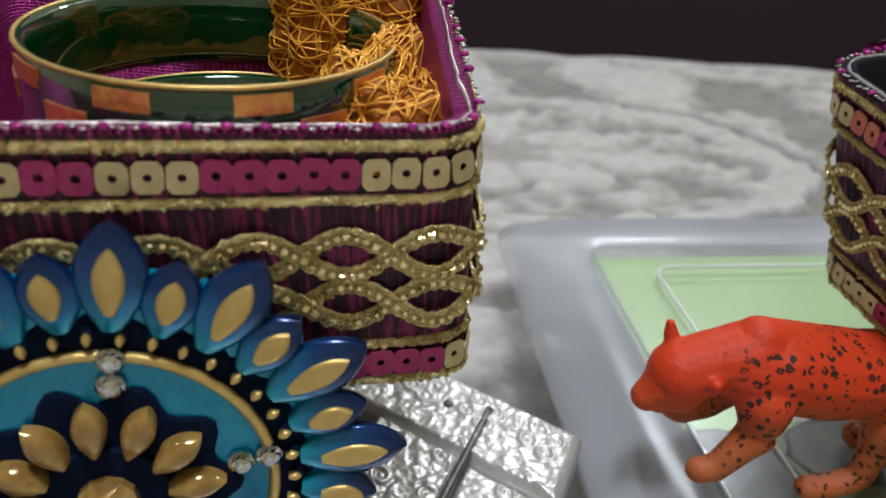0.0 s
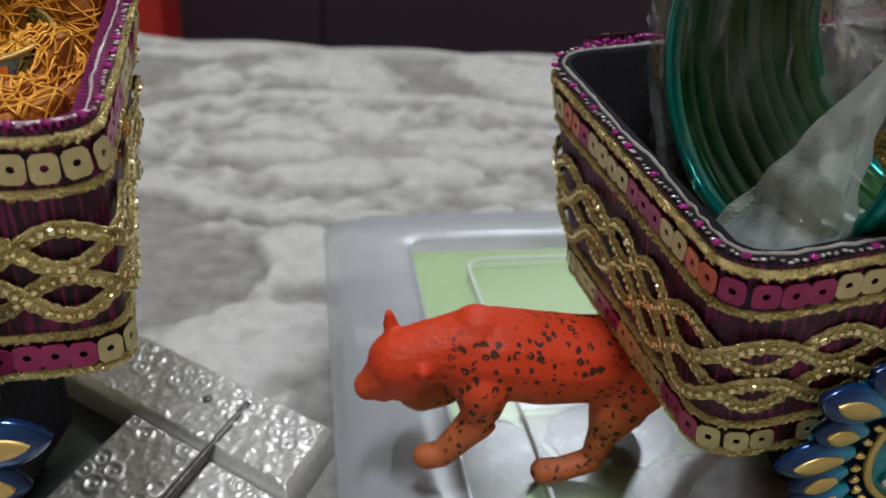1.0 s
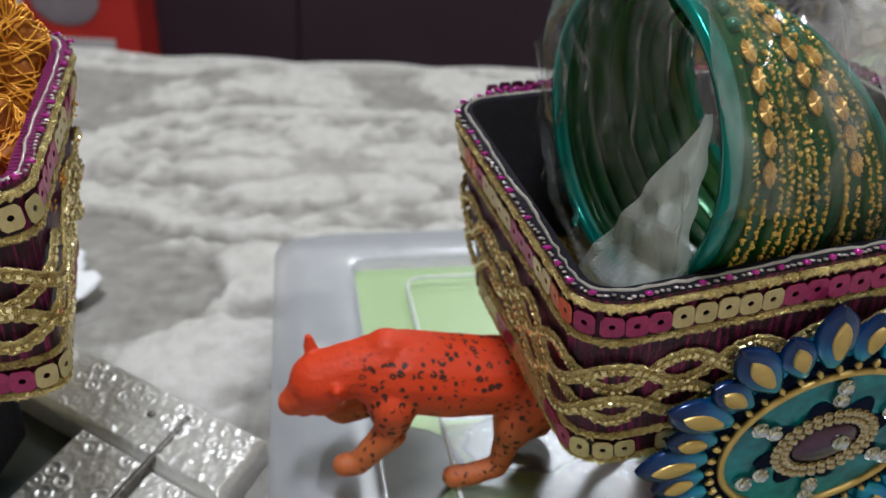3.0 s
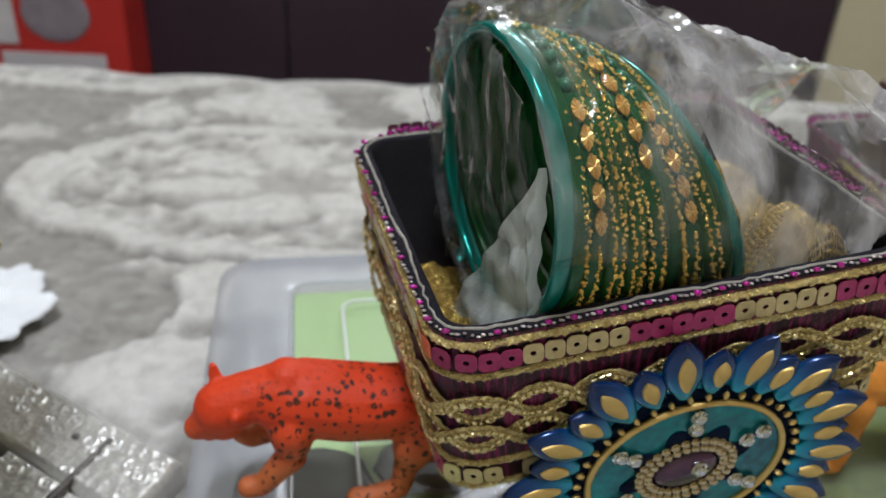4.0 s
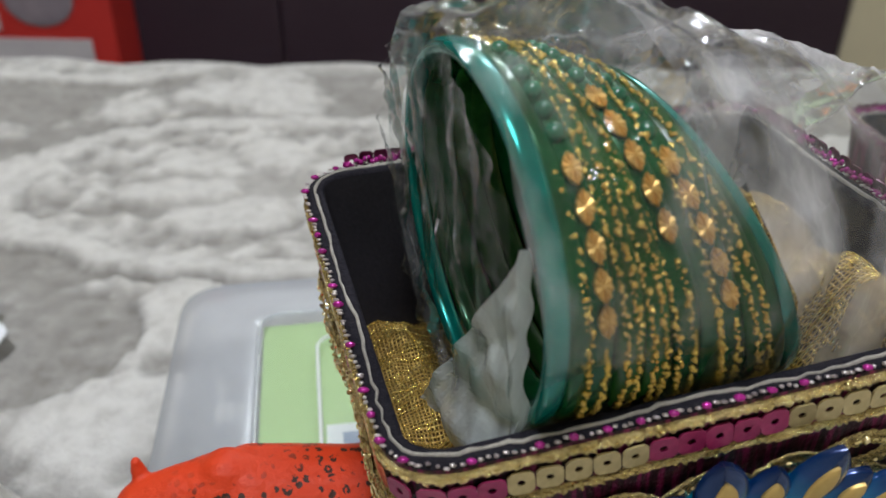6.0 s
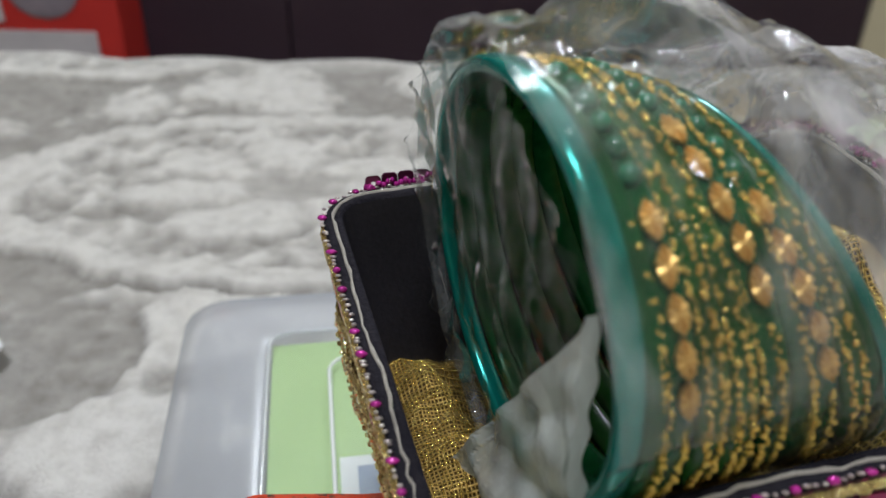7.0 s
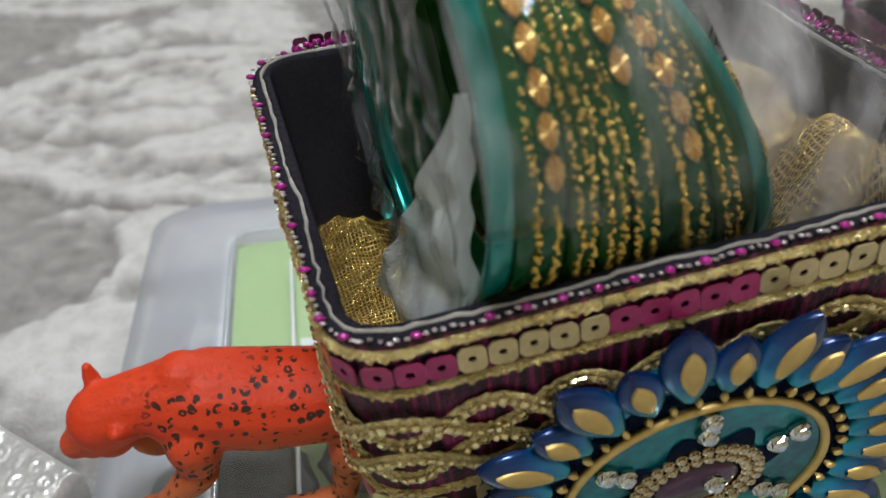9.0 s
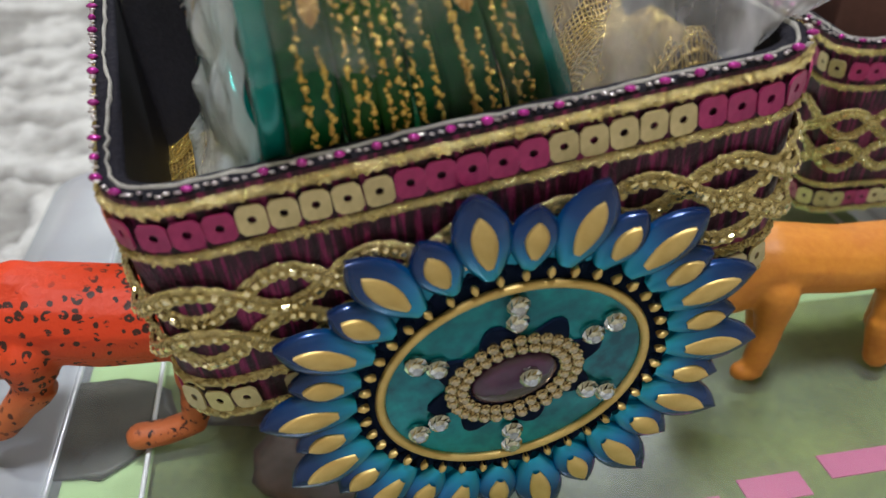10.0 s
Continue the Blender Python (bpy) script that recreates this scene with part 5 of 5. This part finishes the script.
# ---- silver stool ----
def build_stool():
    """A low square stool clad in embossed silver sheet, one corner in view."""
    yaw, top, w, fv, fu = radians(24), 0.052, 0.22, 0.030, 0.062
    tip = Vector((0.054, 0.186, 0))
    # local x,y run inwards from the corner along its two sides
    ex, ey = Vector((-0.86, 0.51, 0)).normalized(), Vector((-0.30, -0.95, 0)).normalized()
    at = lambda u, v, z: tip + ex * u + ey * v + Vector((0, 0, z))
    root = thing("stool", at(w / 2, w / 2, 0), "low stool clad in embossed silver sheet with dark inset panel", "stool")

    def slab(name, u0, u1, v0, v1, z0, z1, mt, label="", relief=0.0, nu=70, nv=40, edge=0.003):
        rows = []
        for j in range(nv + 1):
            row = []
            for i in range(nu + 1):
                u, v = u0 + (u1 - u0) * i / nu, v0 + (v1 - v0) * j / nv
                d = min(u - u0, u1 - u, v - v0, v1 - v)
                z = z1 - edge * max(0, 1 - d / edge) ** 2
                if relief and d > 0.002:
                    # four looped petals round a boss, leaf sprigs between the flowers, worn flat in places
                    cell = 0.0215
                    cu, cv = (u / cell) % 1 - 0.5, (v / cell) % 1 - 0.5
                    r = math.hypot(cu, cv)
                    loop = min(math.hypot(cu - px, cv - py) for px, py in ((0.19, 0.10), (-0.10, 0.19), (-0.19, -0.10), (0.10, -0.19)))
                    sprig = abs(math.sin(math.hypot(cu - 0.5, cv + 0.5) * 26) * math.sin(u * 300 + v * 190)) if r > 0.40 else 0.0
                    worn = 0.55 + 0.6 * fbm(u * 70, v * 70, 3, 2)
                    z += relief * max(0.15, worn) * ((0.5 + 0.5 * math.cos(2 * math.pi * loop / 0.125)) * (loop < 0.185) + 0.9 * math.exp(-(r / 0.04) ** 2) + 0.45 * sprig) + relief * 0.40 * fbm(u * 300, v * 300, 1, 3)
                row.append(at(u, v, z))
            rows.append(row)
        vv, ff = loft(rows, False)
        base = len(vv)
        ring = [j * (nu + 1) for j in range(nv + 1)] + [nv * (nu + 1) + i for i in range(1, nu + 1)] + [j * (nu + 1) + nu for j in range(nv - 1, -1, -1)] + [i for i in range(nu - 1, 0, -1)]
        for k in ring:
            q = vv[k].copy()
            q.z = z0
            vv.append(q)
        for k in range(len(ring)):
            j = (k + 1) % len(ring)
            ff.append((ring[k], ring[j], base + j, base + k))
        part(name, raw_mesh(name, vv, ff, mt), root, label)

    slab("side_board", 0.0, w, 0.0, fv, 0.040, top, SILVER, "embossed silver side board", 0.0009, 480, 68)
    slab("end_board", 0.030, fu, fv + 0.0002, w, 0.040, top, SILVER, "embossed silver end board", 0.0009, 72, 400)
    slab("edge_board", 0.0, 0.0298, fv + 0.0002, w, 0.040, top - 0.0016, SILVER, "embossed silver edge board", 0.0009, 68, 400)
    slab("side_board", fu + 0.0006, w, w - fv, w, 0.040, top, SILVER, "embossed silver side board", 0.0007, 60, 30)
    slab("end_board", w - fu, w, fv + 0.0006, w - fv - 0.0006, 0.040, top, SILVER, "embossed silver end board", 0.0007, 30, 40)
    slab("panel", fu - 0.004, w - fu + 0.004, fv - 0.004, w - fv + 0.004, 0.036, 0.043, INSET, "dark inset panel", 0.0, 8, 8)
    strip = [at(0.0300, 0.008 + 0.0019 * k, top - 0.0003) for k in range(108)]
    part("seam_strip", raw_mesh("seam_strip", *tube(strip, 0.0015, 6), TARNISH), root, "dull raised seam strip")
    for u, v in ((0.016, 0.016), (w - 0.016, 0.016), (0.016, w - 0.016), (w - 0.016, w - 0.016)):
        rows = []
        for z, r in ((0.002, 0.006), (0.008, 0.009), (0.014, 0.006), (0.022, 0.008), (0.030, 0.011), (0.040, 0.012)):
            rows.append([at(u, v, z) + Vector((r * math.cos(2 * math.pi * k / 14), r * math.sin(2 * math.pi * k / 14), 0)) for k in range(14)])
        part("leg", raw_mesh("leg", *loft(rows, True, True), TARNISH), root)
    part("nail", raw_mesh("nail", *blob(at(0.043, 0.014, top + 0.0004), 0.0016, 0.0016, 0.0006, 10, 5), TARNISH), root)


build_stool()


# ---- toy animals ----
def limb(points):
    """A tapered limb through (x, y, z, radius) with rounded ends."""
    out = []
    pts = [Vector(p[:3]) for p in points]
    rad = [p[3] for p in points]
    fine, fr = [], []
    for i in range(len(pts) - 1):
        for k in range(5):
            t = k / 5
            fine.append(pts[i].lerp(pts[i + 1], t))
            fr.append(rad[i] + (rad[i + 1] - rad[i]) * (t * t * (3 - 2 * t)))
    fine.append(pts[-1])
    fr.append(rad[-1])
    out.append(tube(fine, lambda i: fr[i], 14))
    for p, r in ((pts[0], rad[0]), (pts[-1], rad[-1])):
        out.append(blob(p, r, r, r, 14, 8))
    return merge(out)


def toy(name, limbs, mt, voxel, label, m):
    v, f = merge([limb(l) for l in limbs])
    ob = solo(name, raw_mesh(name, v, f, mt), label, "toy animal", m=m)
    re = ob.modifiers.new("skin", "REMESH")
    re.mode, re.voxel_size, re.use_smooth_shade = "VOXEL", voxel, True
    sm = ob.modifiers.new("soften", "SMOOTH")
    sm.factor, sm.iterations = 0.5, 6
    return ob


# head towards -x; origin on the ground below the nose
toy("toy_leopard", [
    [(0.030, 0.000, 0.0440, 0.0118), (0.036, 0, 0.0435, 0.0132), (0.050, 0, 0.0402, 0.0136), (0.064, 0, 0.0385, 0.0130), (0.080, 0, 0.0390, 0.0118)],
    [(0.030, 0, 0.047, 0.0100), (0.019, 0, 0.0455, 0.0088), (0.010, 0, 0.0425, 0.0088)],
    [(0.010, 0, 0.0405, 0.0080), (0.0050, 0, 0.0370, 0.0060), (0.0020, 0, 0.0348, 0.0044)],
    [(0.0110, 0, 0.0370, 0.0070), (0.0060, 0, 0.0332, 0.0040)],
    [(0.0015, 0, 0.0355, 0.0030), (0.0042, 0, 0.0380, 0.0040)],
    [(0.0160, -0.0080, 0.0445, 0.0026), (0.0150, -0.0098, 0.0458, 0.0019)],
    [(0.0085, 0.0055, 0.0510, 0.0022), (0.0080, 0.0060, 0.0545, 0.0015)],
    [(0.031, 0, 0.0520, 0.0070), (0.042, 0, 0.0490, 0.0062)],
    [(0.032, -0.0075, 0.0370, 0.0078), (0.032, -0.0085, 0.0270, 0.0055), (0.0260, -0.0090, 0.0205, 0.0043), (0.0215, -0.0090, 0.0150, 0.0038), (0.0170, -0.0090, 0.0148, 0.0038)],
    [(0.034, 0.0075, 0.0340, 0.0075), (0.026, 0.0085, 0.0235, 0.0050), (0.0185, 0.0085, 0.0205, 0.0042), (0.0155, 0.0085, 0.0225, 0.0040)],
    [(0.080, -0.0060, 0.0370, 0.0105), (0.072, -0.0085, 0.0250, 0.0075), (0.0690, -0.0090, 0.0150, 0.0042), (0.0680, -0.0090, 0.0068, 0.0037), (0.059, -0.0090, 0.0042, 0.0037), (0.0525, -0.0090, 0.0040, 0.0038)],
    [(0.082, 0.0060, 0.0370, 0.0100), (0.084, 0.0085, 0.0240, 0.0072), (0.0910, 0.0085, 0.0140, 0.0046), (0.0880, 0.0085, 0.0060, 0.0048), (0.0805, 0.0085, 0.0050, 0.0048)],
    [(0.090, 0, 0.0430, 0.0045), (0.102, 0, 0.0330, 0.0030), (0.110, 0.004, 0.0180, 0.0026), (0.120, 0.006, 0.0130, 0.0026)],
], LEOPARD, 0.0008, "orange plastic toy leopard with black spots on the tub lid", Matrix.Translation((0.0640, 0.171, TUB_TOP - 0.0004)) @ Matrix.Rotation(radians(12), 4, "Z") @ Matrix.Diagonal((0.99, 1.05, 0.95, 1)))

toy("toy_lion", [
    [(0.022, 0, 0.046, 0.0125), (0.045, 0, 0.043, 0.0120), (0.070, 0, 0.044, 0.0115)],
    [(0.020, 0, 0.045, 0.0120), (0.008, 0, 0.035, 0.0105), (0.003, 0, 0.027, 0.0060)],
    [(0.022, -0.008, 0.038, 0.0070), (0.022, -0.009, 0.020, 0.0045), (0.020, -0.009, 0.004, 0.0042), (0.016, -0.009, 0.0035, 0.0035)],
    [(0.026, 0.008, 0.038, 0.0070), (0.029, 0.009, 0.020, 0.0045), (0.031, 0.009, 0.004, 0.0042)],
    [(0.068, -0.007, 0.038, 0.0085), (0.062, -0.009, 0.020, 0.0050), (0.064, -0.009, 0.004, 0.0042)],
    [(0.072, 0.007, 0.038, 0.0085), (0.078, 0.009, 0.020, 0.0050), (0.076, 0.009, 0.004, 0.0042)],
], LION, 0.0010, "orange plastic toy lion standing on the clear tub lid", Matrix.Translation((0.272, 0.205, TUB_TOP - 0.0004)) @ Matrix.Rotation(radians(8), 4, "Z") @ Matrix.Diagonal((0.92, 0.92, 0.82, 1)))
